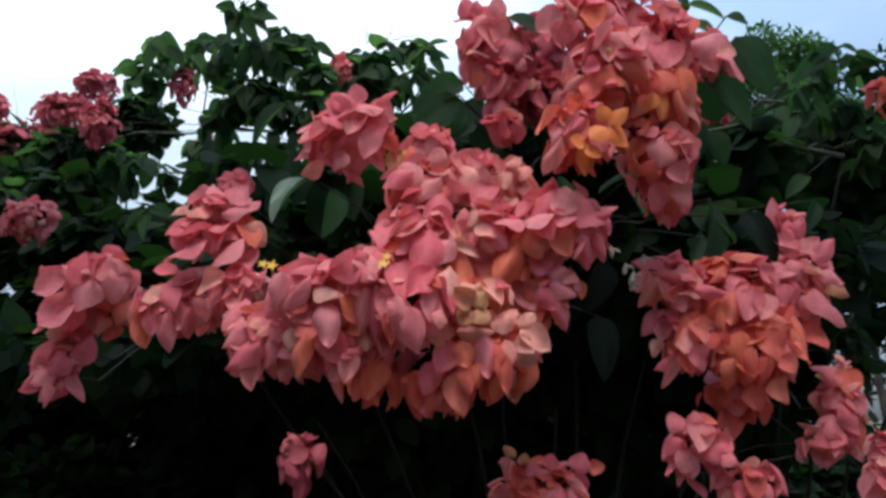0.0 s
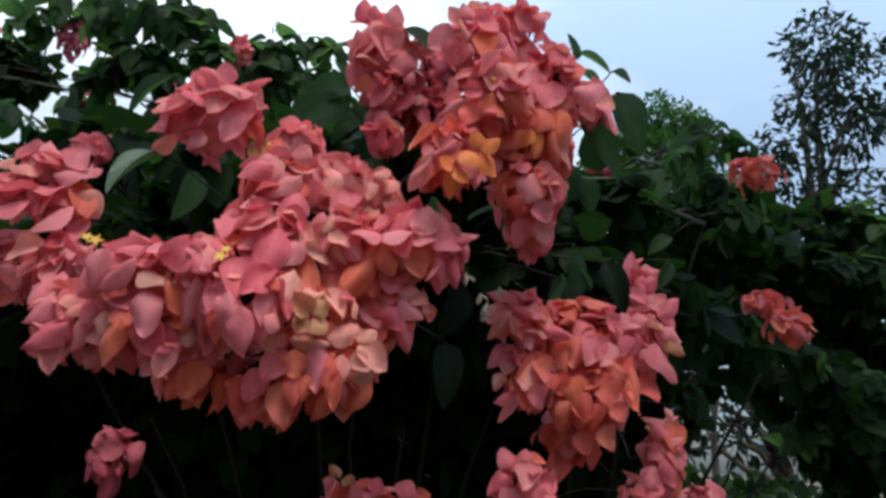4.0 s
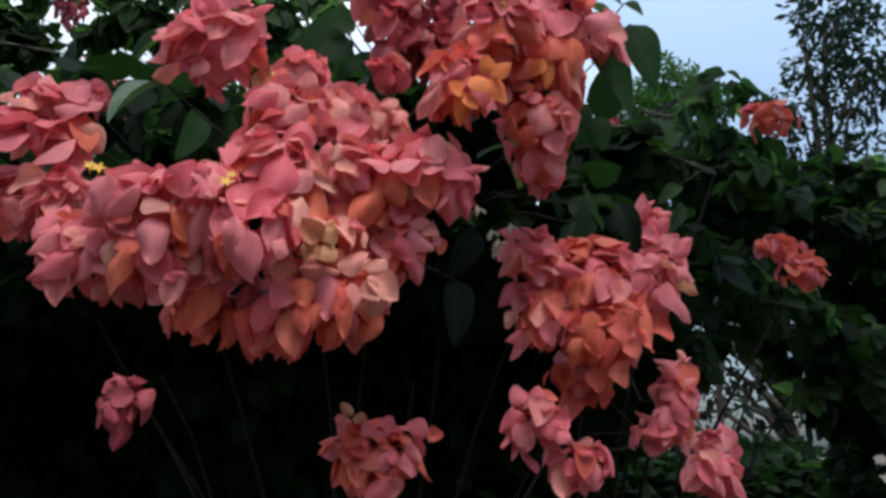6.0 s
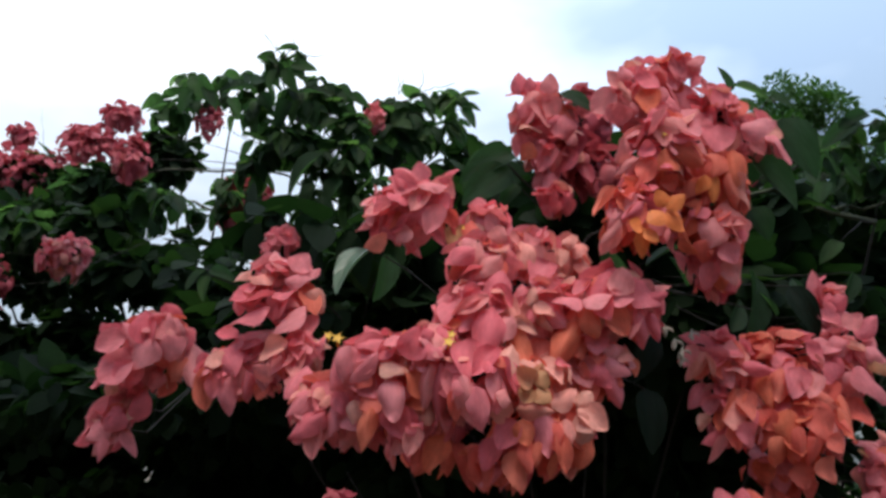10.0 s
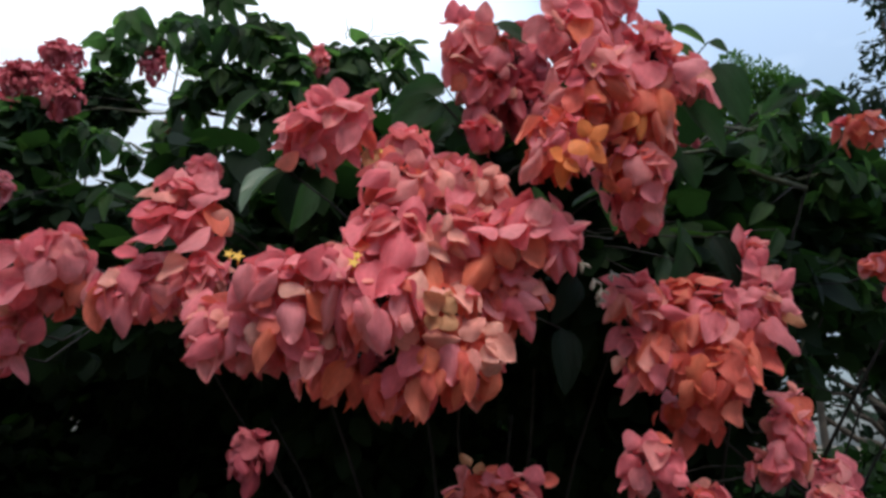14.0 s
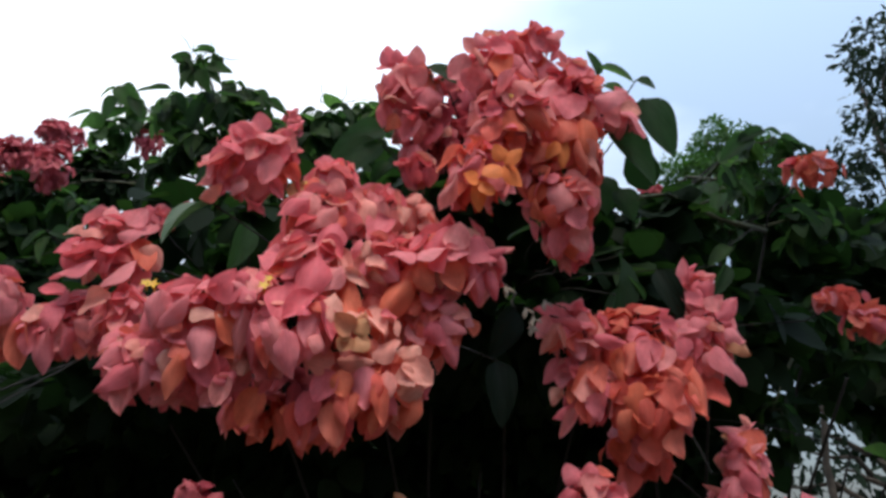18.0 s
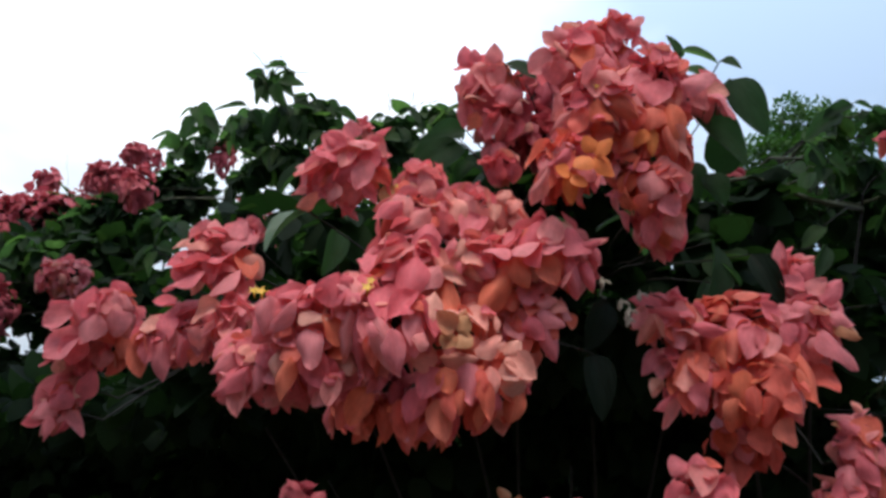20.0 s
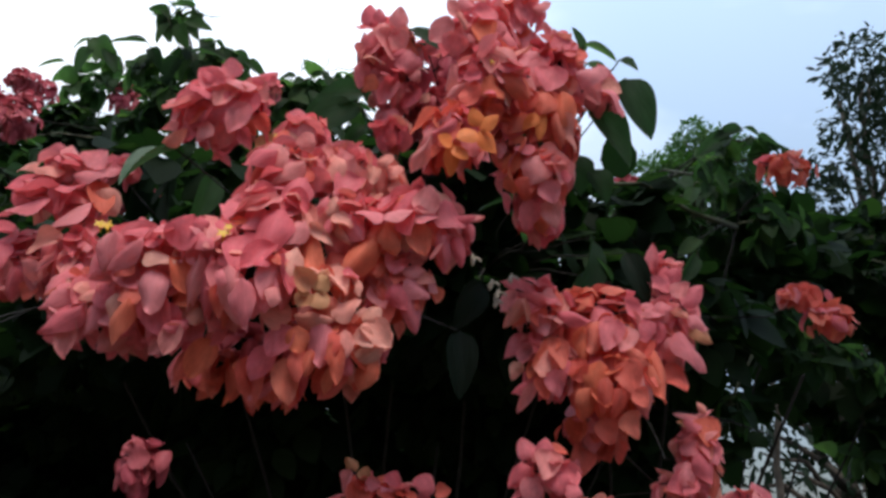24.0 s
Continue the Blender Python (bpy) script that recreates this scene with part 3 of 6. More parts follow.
corolla((-0.041, 0.875, 1.763), 0.008)
corolla((0.304, 0.915, 2.092), 0.006)


petal((-0.467, 1.476, 2.106), (-0.481, 1.464, 2.148), 0.93, "pink", (0.24, -1.31, 0.27))
petal((-0.452, 1.479, 2.107), (-0.440, 1.474, 2.151), 0.97, "pink", (-0.07, -1.05, 0.19))
petal((-0.445, 1.475, 2.130), (-0.421, 1.493, 2.111), 0.81, "pink", (0.41, -0.78, 0.05))
petal((-0.480, 1.484, 2.097), (-0.513, 1.475, 2.106), 0.79, "pink", (-0.25, -0.72, 0.11))
petal((-0.311, 1.028, 1.905), (-0.290, 1.028, 1.935), 1.12, "pink", (-0.03, -1.08, 0.09))
petal((-0.320, 1.026, 1.905), (-0.354, 1.017, 1.912), 1.53, "pink", (-0.05, -0.56, 0.75))
petal((-0.324, 1.022, 1.885), (-0.276, 1.034, 1.917), 0.72, "pink", (0.11, -0.64, 0.78))
petal((-0.341, 1.027, 1.895), (-0.381, 1.020, 1.892), 1.05, "pale", (0.19, -0.55, 0.72))
petal((-0.362, 1.029, 1.881), (-0.396, 1.023, 1.877), 0.74, "pink", (-0.02, -0.56, 1.01))
petal((-0.385, 1.034, 1.908), (-0.412, 1.033, 1.892), 0.75, "pale", (-0.68, -0.78, 0.27))
petal((-0.338, 1.018, 1.863), (-0.405, 1.011, 1.858), 0.76, "pink", (-0.11, -0.66, 0.89))
petal((-0.348, 1.028, 1.842), (-0.398, 1.019, 1.847), 0.29, "pink", (0.07, -0.84, -0.22))
petal((-0.303, 1.025, 1.870), (-0.340, 1.010, 1.861), 0.86, "pink", (-0.34, -0.50, 0.66))
petal((-0.328, 1.018, 1.861), (-0.333, 1.019, 1.823), 0.87, "pink", (-0.20, -0.97, 0.30))
petal((-0.287, 1.031, 1.868), (-0.262, 1.051, 1.839), 0.94, "pale", (-0.05, -1.13, 0.22))
petal((-0.342, 1.018, 1.839), (-0.407, 1.019, 1.814), 0.78, "pink", (-0.01, -0.45, 0.87))
petal((-0.284, 1.019, 1.843), (-0.344, 1.029, 1.802), 0.83, "pink", (0.02, -0.49, 0.76))
petal((-0.283, 1.052, 1.834), (-0.277, 1.035, 1.798), 0.87, "pink", (-0.11, -0.78, -0.23))
petal((-0.292, 1.023, 1.799), (-0.273, 1.007, 1.764), 0.58, "pink", (-0.03, -1.09, 0.25))
petal((-0.348, 1.059, 1.811), (-0.391, 1.037, 1.782), 1.23, "pink", (-0.30, -0.54, 0.84))
petal((-0.310, 1.006, 1.784), (-0.351, 1.009, 1.754), 0.58, "pale", (-0.20, -0.99, 0.10))
petal((-0.342, 1.044, 1.757), (-0.347, 1.042, 1.716), 0.58, "pink", (0.09, -1.24, 0.11))
petal((-0.368, 1.032, 1.746), (-0.351, 1.040, 1.716), 1.07, "pink", (-0.56, -0.61, -0.11))
petal((-0.406, 1.061, 1.797), (-0.438, 1.049, 1.805), 1.25, "pink", (-0.06, -0.58, 0.71))
petal((-0.255, 1.043, 1.796), (-0.273, 1.014, 1.759), 0.33, "pink", (0.19, -0.76, 0.82))
petal((-0.291, 1.014, 1.738), (-0.287, 0.993, 1.704), 1.02, "pink", (-0.13, -0.83, 0.22))
petal((-0.288, 1.020, 1.785), (-0.301, 1.010, 1.747), 0.63, "pink", (-0.04, -1.06, -0.10))
petal((-0.323, 1.022, 1.774), (-0.336, 1.028, 1.743), 0.80, "pink", (0.09, -0.76, -0.16))
petal((-0.648, 1.157, 1.820), (-0.698, 1.149, 1.801), 0.82, "pink", (0.04, -1.08, 0.12))
petal((-0.684, 1.188, 1.825), (-0.691, 1.151, 1.843), 1.26, "pink", (-0.10, -0.84, 0.04))
petal((-0.600, 1.148, 1.805), (-0.613, 1.142, 1.863), 0.78, "pink", (-0.07, -1.04, 0.25))
petal((-0.579, 1.151, 1.813), (-0.581, 1.149, 1.863), 0.86, "pink", (0.07, -1.15, 0.01))
petal((-0.564, 1.159, 1.818), (-0.557, 1.160, 1.854), 1.18, "pink", (0.65, -0.60, 0.24))
petal((-0.632, 1.161, 1.803), (-0.658, 1.149, 1.842), 0.58, "pink", (0.03, -0.89, -0.26))
petal((-0.567, 1.144, 1.822), (-0.568, 1.161, 1.776), 1.29, "pink", (-0.03, -0.90, 0.12))
petal((-0.590, 1.147, 1.814), (-0.625, 1.154, 1.765), 0.88, "pink", (0.02, -1.01, 0.29))
petal((-0.630, 1.167, 1.782), (-0.690, 1.163, 1.745), 1.21, "pink", (0.03, -0.69, 0.40))
petal((-0.633, 1.163, 1.781), (-0.645, 1.176, 1.733), 1.08, "pink", (0.18, -1.24, 0.18))
petal((-0.676, 1.191, 1.745), (-0.689, 1.191, 1.720), 0.92, "pale", (-0.07, -0.94, -0.05))
petal((-0.550, 1.173, 1.825), (-0.553, 1.201, 1.762), 0.49, "pink", (0.79, -0.62, -0.01))
petal((-0.563, 1.187, 1.795), (-0.576, 1.201, 1.746), 0.84, "orange", (-0.12, -0.95, -0.29))
petal((-0.544, 1.212, 1.816), (-0.531, 1.179, 1.746), 0.55, "pink", (0.08, -0.75, 0.20))
petal((-0.599, 1.210, 1.763), (-0.615, 1.212, 1.732), 0.89, "pink", (0.09, -0.83, -0.09))
petal((-0.577, 1.232, 1.749), (-0.607, 1.231, 1.719), 0.55, "orange", (0.09, -0.69, -0.43))
petal((-0.624, 1.215, 1.732), (-0.671, 1.218, 1.679), 0.64, "pink", (-0.02, -1.10, 0.40))
petal((-0.658, 1.220, 1.722), (-0.734, 1.216, 1.669), 0.46, "pink", (0.08, -1.04, 0.17))
petal((-0.670, 1.215, 1.695), (-0.693, 1.208, 1.660), 1.06, "pink", (0.06, -1.08, 0.11))
petal((-0.687, 1.218, 1.670), (-0.729, 1.211, 1.645), 0.73, "pink", (0.06, -0.70, 0.19))
petal((-0.675, 1.237, 1.666), (-0.714, 1.227, 1.635), 0.80, "pink", (-0.07, -0.99, -0.46))
petal((-0.699, 1.219, 1.644), (-0.707, 1.226, 1.602), 0.49, "pink", (0.06, -0.90, 0.22))
petal((-0.669, 1.231, 1.655), (-0.647, 1.257, 1.613), 0.45, "pink", (0.69, -0.74, 0.17))
petal((-0.437, 1.038, 1.771), (-0.431, 1.023, 1.745), 1.12, "pale", (-0.18, -1.05, 0.23))
petal((-0.419, 1.037, 1.775), (-0.396, 1.022, 1.732), 0.75, "pink", (-0.09, -1.06, 0.12))
petal((-0.439, 1.032, 1.747), (-0.450, 1.054, 1.680), 0.46, "orange", (-0.04, -0.90, 0.17))
petal((-0.421, 1.029, 1.737), (-0.436, 1.037, 1.696), 0.66, "pink", (-0.02, -0.90, 0.30))
petal((-0.406, 1.030, 1.728), (-0.407, 1.050, 1.671), 0.50, "pink", (0.20, -1.25, 0.32))
petal((-0.385, 1.029, 1.746), (-0.399, 1.036, 1.707), 0.52, "pink", (0.59, -0.73, 0.25))
petal((-0.376, 1.031, 1.737), (-0.382, 1.044, 1.691), 0.42, "pink", (0.13, -0.88, 0.24))
petal((-0.330, 1.069, 1.722), (-0.346, 1.066, 1.707), 0.86, "pale", (0.19, -0.65, 0.76))
petal((-0.407, 1.065, 1.800), (-0.422, 1.033, 1.771), 1.03, "pink", (-0.55, -0.82, 0.41))
petal((-0.291, 1.021, 1.743), (-0.320, 1.018, 1.730), 0.85, "orange", (0.12, -0.59, -0.30))
petal((-0.276, 1.015, 1.742), (-0.300, 0.981, 1.699), 0.69, "pink", (-0.05, -0.60, 0.87))
petal((-0.254, 0.957, 1.694), (-0.290, 0.960, 1.663), 0.63, "pink", (-0.07, -0.95, 0.22))
petal((-0.230, 0.952, 1.665), (-0.283, 0.955, 1.632), 0.56, "pink", (0.19, -1.08, 0.35))
petal((-0.264, 0.966, 1.687), (-0.258, 0.959, 1.654), 0.99, "pink", (-0.08, -0.97, -0.39))
petal((-0.383, 1.060, 1.792), (-0.389, 1.034, 1.754), 1.17, "pink", (-0.14, -0.83, -0.18))
petal((-0.356, 1.055, 1.720), (-0.364, 1.057, 1.695), 0.95, "orange", (0.02, -0.78, -0.10))
petal((-0.187, 0.890, 1.752), (-0.197, 0.898, 1.702), 0.66, "pink", (0.03, -0.98, 0.19))
petal((-0.131, 0.899, 1.760), (-0.177, 0.893, 1.759), 0.52, "pink", (-0.19, -0.53, 0.57))
petal((-0.105, 0.879, 1.755), (-0.135, 0.877, 1.754), 0.95, "pink", (0.08, -0.62, 0.92))
petal((-0.144, 0.882, 1.742), (-0.188, 0.886, 1.708), 0.30, "pink", (-0.01, -0.72, 0.82))
petal((-0.122, 0.895, 1.748), (-0.147, 0.883, 1.737), 0.72, "pink", (-0.07, -0.64, 0.79))
petal((-0.126, 0.901, 1.762), (-0.101, 0.883, 1.737), 0.44, "pink", (-0.02, -0.64, 0.68))
petal((-0.153, 0.892, 1.724), (-0.179, 0.892, 1.709), 0.62, "pink", (-0.02, -1.26, 0.20))
petal((-0.157, 0.896, 1.713), (-0.179, 0.895, 1.697), 0.93, "orange", (-0.14, -0.87, 0.37))
petal((-0.144, 0.892, 1.726), (-0.106, 0.884, 1.720), 0.93, "pale", (-0.23, -0.60, 0.76))
petal((-0.107, 0.890, 1.723), (-0.087, 0.898, 1.681), 0.76, "orange", (0.52, -0.69, 0.09))
petal((-0.129, 0.892, 1.705), (-0.122, 0.888, 1.649), 0.66, "pink", (-0.21, -1.03, 0.20))
petal((-0.096, 0.880, 1.727), (-0.088, 0.870, 1.771), 0.89, "pink", (0.01, -1.15, 0.29))
petal((-0.080, 0.871, 1.751), (-0.056, 0.866, 1.730), 0.88, "pink", (0.09, -1.14, 0.14))
petal((-0.070, 0.870, 1.753), (-0.077, 0.863, 1.767), 1.55, "pink", (-0.01, -1.07, 0.43))
petal((-0.020, 0.880, 1.757), (-0.020, 0.855, 1.706), 0.71, "pink", (0.03, -1.12, 0.13))
petal((-0.070, 0.876, 1.724), (-0.084, 0.897, 1.659), 0.32, "pink", (-0.01, -0.72, 0.20))
petal((-0.057, 0.877, 1.724), (-0.062, 0.906, 1.646), 0.29, "pink", (0.02, -0.94, 0.22))
petal((-0.046, 0.872, 1.715), (-0.042, 0.873, 1.674), 0.56, "pink", (0.27, -1.06, 0.31))
petal((-0.043, 0.875, 1.685), (-0.037, 0.885, 1.646), 0.41, "orange", (0.02, -0.93, 0.08))
petal((-0.027, 0.853, 1.705), (-0.001, 0.879, 1.635), 0.43, "pink", (0.21, -1.01, 0.22))
petal((-0.018, 0.861, 1.702), (-0.038, 0.864, 1.685), 0.90, "pink", (-0.11, -1.09, 0.29))
petal((0.021, 0.875, 1.743), (-0.010, 0.852, 1.707), 0.54, "pink", (0.12, -0.91, 0.37))
petal((0.044, 0.903, 1.752), (0.032, 0.880, 1.707), 0.66, "pale", (0.09, -1.00, 0.32))
petal((-0.225, 0.974, 1.709), (-0.243, 0.954, 1.670), 0.86, "pink", (0.07, -0.86, -0.21))
petal((-0.211, 0.956, 1.673), (-0.224, 0.960, 1.631), 0.56, "pink", (0.15, -0.97, 0.18))
petal((-0.204, 0.960, 1.657), (-0.182, 0.944, 1.640), 0.75, "pink", (0.09, -0.77, 0.19))
petal((-0.247, 0.963, 1.658), (-0.251, 0.978, 1.602), 0.47, "pink", (-0.01, -0.87, -0.15))
petal((-0.182, 0.926, 1.679), (-0.188, 0.931, 1.647), 0.77, "pale", (-0.22, -0.96, 0.36))
petal((-0.166, 0.919, 1.692), (-0.144, 0.899, 1.663), 0.87, "orange", (-0.10, -0.82, 0.28))
petal((-0.154, 0.900, 1.666), (-0.169, 0.914, 1.611), 0.43, "orange", (-0.07, -0.98, 0.04))
petal((-0.098, 0.913, 1.667), (-0.128, 0.926, 1.615), 0.55, "pink", (-0.07, -0.63, -0.41))
petal((-0.089, 0.911, 1.640), (-0.104, 0.917, 1.603), 0.64, "pink", (0.22, -1.01, 0.34))
petal((-0.108, 0.935, 1.623), (-0.127, 0.934, 1.604), 0.78, "pink", (0.01, -1.12, -0.37))
petal((-0.053, 0.948, 1.631), (-0.079, 0.959, 1.582), 0.62, "orange", (0.02, -0.99, -0.46))
petal((-0.047, 1.097, 1.632), (-0.053, 1.110, 1.576), 0.55, "orange", (0.04, -0.93, -0.50))
petal((-0.086, 0.959, 1.616), (-0.100, 0.965, 1.578), 0.58, "orange", (-0.08, -0.75, -0.36))
petal((-0.074, 1.108, 1.611), (-0.104, 1.115, 1.572), 0.51, "orange", (0.11, -0.67, -0.30))
petal((-0.025, 1.111, 1.624), (-0.014, 1.065, 1.558), 0.46, "orange", (-0.14, -1.16, 0.22))
petal((-0.150, 0.919, 1.699), (-0.171, 0.919, 1.677), 0.75, "orange", (-0.09, -1.22, -0.20))
petal((-0.101, 0.920, 1.698), (-0.082, 0.907, 1.665), 0.84, "orange", (-0.07, -0.67, -0.38))
petal((-0.181, 0.915, 1.706), (-0.213, 0.914, 1.691), 0.60, "pink", (-0.14, -0.66, -0.43))
petal((-0.004, 0.923, 1.905), (-0.049, 0.932, 1.887), 0.67, "pink", (0.02, -0.83, 0.23))
petal((0.036, 0.928, 1.897), (-0.004, 0.925, 1.866), 0.61, "pink", (-0.01, -0.99, 0.32))
petal((0.008, 0.934, 1.886), (-0.026, 0.938, 1.870), 0.77, "pink", (-0.10, -0.55, 0.85))
petal((0.055, 0.995, 1.964), (0.048, 0.982, 1.923), 0.81, "pink", (0.28, -1.04, 0.11))
petal((0.068, 0.988, 1.956), (0.075, 0.972, 1.902), 0.70, "pink", (0.74, -0.80, 0.18))
petal((0.025, 0.938, 1.920), (0.038, 0.929, 1.943), 1.05, "pink", (0.02, -0.86, 0.14))
petal((0.056, 0.948, 1.899), (0.050, 0.963, 1.866), 0.97, "pink", (-0.01, -1.31, 0.11))
petal((0.042, 0.939, 1.873), (0.022, 0.918, 1.815), 0.61, "pink", (0.18, -1.08, 0.14))
petal((0.025, 0.955, 1.863), (-0.004, 0.933, 1.854), 0.54, "pink", (-0.15, -0.55, 0.80))
petal((-0.005, 0.915, 1.842), (-0.038, 0.915, 1.839), 1.10, "pink", (-0.14, -0.54, 0.81))
petal((0.003, 0.913, 1.839), (-0.033, 0.904, 1.808), 0.58, "pink", (0.09, -1.08, 0.43))
petal((0.015, 0.899, 1.822), (-0.036, 0.896, 1.798), 0.40, "pink", (0.05, -1.01, 0.16))
petal((-0.030, 0.916, 1.836), (-0.054, 0.893, 1.789), 0.72, "pink", (-0.68, -0.65, 0.12))
petal((-0.043, 0.918, 1.798), (-0.055, 0.901, 1.769), 0.99, "orange", (-0.52, -0.68, 0.31))
petal((-0.047, 0.925, 1.835), (-0.059, 0.922, 1.813), 0.99, "pink", (-0.55, -0.76, -0.08))
petal((0.021, 0.909, 1.808), (0.008, 0.883, 1.743), 0.64, "pink", (0.04, -0.91, 0.24))
petal((0.048, 0.925, 1.799), (0.020, 0.902, 1.757), 0.71, "pink", (0.07, -1.06, 0.17))
petal((0.051, 0.948, 1.783), (0.065, 0.917, 1.717), 0.48, "orange", (-0.11, -0.84, 0.24))
petal((0.111, 0.985, 1.960), (0.082, 0.970, 1.921), 0.70, "pink", (-0.06, -1.16, 0.20))
petal((0.118, 0.987, 1.955), (0.118, 0.969, 1.891), 0.34, "pale", (0.17, -0.94, 0.13))
petal((0.097, 0.965, 1.937), (0.112, 0.957, 1.951), 1.90, "pink", (0.17, -0.45, 0.90))
petal((0.138, 0.973, 1.926), (0.161, 0.966, 1.937), 0.81, "pale", (0.09, -0.86, 0.29))
petal((0.152, 0.979, 1.920), (0.178, 0.975, 1.921), 1.05, "pale", (0.09, -1.09, 0.40))
petal((0.148, 0.980, 1.923), (0.146, 0.984, 1.882), 0.51, "pale", (0.03, -0.76, -0.03))
petal((0.167, 0.991, 1.912), (0.175, 0.975, 1.879), 0.72, "pale", (0.08, -0.88, 0.18))
petal((0.132, 0.967, 1.919), (0.135, 0.966, 1.890), 0.70, "pale", (0.05, -0.91, 0.29))
petal((0.115, 0.963, 1.894), (0.086, 0.947, 1.862), 0.92, "pink", (-0.06, -1.02, 0.34))
petal((0.107, 0.962, 1.870), (0.094, 0.946, 1.826), 0.88, "pink", (0.15, -0.84, -0.29))
petal((0.149, 1.003, 1.887), (0.136, 0.988, 1.850), 1.00, "pink", (0.02, -0.73, -0.43))
petal((0.077, 0.940, 1.816), (0.084, 0.934, 1.844), 0.64, "pale", (-0.16, -0.99, 0.09))
petal((0.083, 0.938, 1.819), (0.063, 0.954, 1.785), 0.70, "pale", (-0.07, -0.99, 0.28))
petal((0.053, 0.930, 1.800), (0.086, 0.938, 1.776), 0.42, "pale", (-0.13, -0.90, 0.01))
petal((0.084, 0.938, 1.819), (0.111, 0.931, 1.801), 0.75, "pale", (0.07, -0.81, 0.63))
petal((0.088, 0.940, 1.806), (0.112, 0.945, 1.782), 0.49, "pale", (0.08, -1.05, 0.12))
petal((0.156, 0.942, 1.826), (0.114, 0.927, 1.821), 0.96, "pink", (-0.05, -0.56, 0.77))
petal((0.178, 0.935, 1.818), (0.199, 0.926, 1.865), 0.69, "pink", (-0.00, -0.87, 0.13))
petal((0.211, 0.929, 1.829), (0.218, 0.921, 1.869), 0.90, "pink", (-0.06, -1.06, 0.36))
petal((0.196, 0.930, 1.824), (0.230, 0.925, 1.825), 0.82, "pink", (0.12, -0.85, 0.22))
petal((0.157, 0.942, 1.826), (0.199, 0.921, 1.830), 1.17, "pink", (-0.02, -0.52, 0.73))
petal((0.239, 0.951, 1.874), (0.241, 0.931, 1.829), 0.73, "pale", (0.75, -0.66, 0.07))
petal((0.232, 0.933, 1.842), (0.272, 0.935, 1.821), 1.00, "pink", (-0.01, -1.01, 0.43))
petal((0.258, 0.944, 1.825), (0.285, 0.936, 1.836), 0.61, "pink", (0.31, -1.01, 0.22))
petal((0.282, 0.975, 1.840), (0.290, 0.980, 1.813), 0.59, "pink", (-0.27, -0.97, 0.22))
petal((0.202, 0.933, 1.812), (0.219, 0.944, 1.774), 0.79, "orange", (-0.13, -0.91, 0.03))
petal((0.217, 0.941, 1.818), (0.234, 0.947, 1.790), 0.86, "orange", (-0.03, -0.83, -0.45))
petal((0.241, 0.939, 1.813), (0.250, 0.961, 1.757), 0.37, "pink", (0.10, -0.87, 0.05))
petal((0.261, 0.954, 1.808), (0.274, 0.966, 1.768), 0.43, "pink", (-0.17, -0.93, 0.22))
petal((0.160, 0.932, 1.812), (0.177, 0.946, 1.771), 0.70, "orange", (-0.15, -1.04, 0.21))
petal((0.151, 0.946, 1.811), (0.136, 0.947, 1.786), 1.01, "orange", (-0.02, -0.90, 0.27))
petal((0.147, 0.950, 1.799), (0.112, 0.923, 1.736), 0.51, "orange", (0.21, -0.84, 0.30))
petal((0.144, 0.998, 1.779), (0.109, 0.974, 1.732), 0.59, "orange", (0.13, -0.84, 0.30))
petal((0.092, 0.976, 1.780), (0.092, 0.953, 1.732), 0.70, "orange", (-0.15, -0.75, -0.29))
petal((0.153, 0.981, 1.784), (0.153, 0.969, 1.744), 0.93, "orange", (0.19, -0.99, 0.28))
petal((0.178, 0.977, 1.779), (0.178, 0.963, 1.750), 1.08, "pink", (0.04, -0.80, 0.24))
petal((0.188, 0.970, 1.752), (0.218, 0.965, 1.758), 0.73, "pink", (-0.03, -0.96, 0.17))
petal((0.210, 0.976, 1.750), (0.234, 0.972, 1.743), 0.92, "pale", (0.02, -1.00, 0.25))
petal((0.191, 0.970, 1.738), (0.229, 0.971, 1.722), 0.81, "pink", (0.23, -1.05, 0.22))
petal((0.178, 0.971, 1.734), (0.198, 0.977, 1.701), 0.86, "pink", (-0.02, -0.92, 0.08))
petal((0.199, 0.975, 1.722), (0.215, 0.989, 1.671), 0.48, "pink", (-0.08, -1.00, 0.29))
petal((0.107, 0.918, 1.728), (0.129, 0.916, 1.723), 0.71, "pink", (-0.01, -0.68, 0.68))
petal((0.078, 0.908, 1.695), (0.087, 0.903, 1.723), 0.67, "green", (0.02, -0.95, 0.11))
petal((-0.089, 0.924, 2.021), (-0.090, 0.912, 2.047), 1.03, "pink", (0.03, -0.90, 0.28))
petal((-0.061, 0.935, 2.026), (-0.034, 0.929, 2.047), 0.60, "pink", (0.05, -0.69, 0.84))
petal((-0.105, 0.921, 2.015), (-0.126, 0.913, 2.025), 1.50, "pink", (-0.05, -0.84, 0.53))
petal((-0.100, 0.919, 1.995), (-0.129, 0.908, 2.023), 0.85, "pink", (-0.09, -1.26, 0.17))
petal((-0.113, 0.920, 1.988), (-0.162, 0.929, 1.971), 0.62, "pink", (0.05, -0.87, 0.35))
petal((-0.131, 0.924, 1.980), (-0.176, 0.931, 1.967), 1.00, "pink", (-0.09, -0.72, 0.93))
petal((-0.104, 0.920, 1.985), (-0.138, 0.914, 1.997), 1.22, "pink", (-0.13, -0.49, 0.75))
petal((-0.095, 0.921, 2.012), (-0.048, 0.930, 2.015), 0.74, "pink", (0.09, -0.54, 0.87))
petal((-0.073, 0.928, 2.021), (-0.036, 0.941, 2.002), 0.76, "pink", (0.10, -1.12, 0.26))
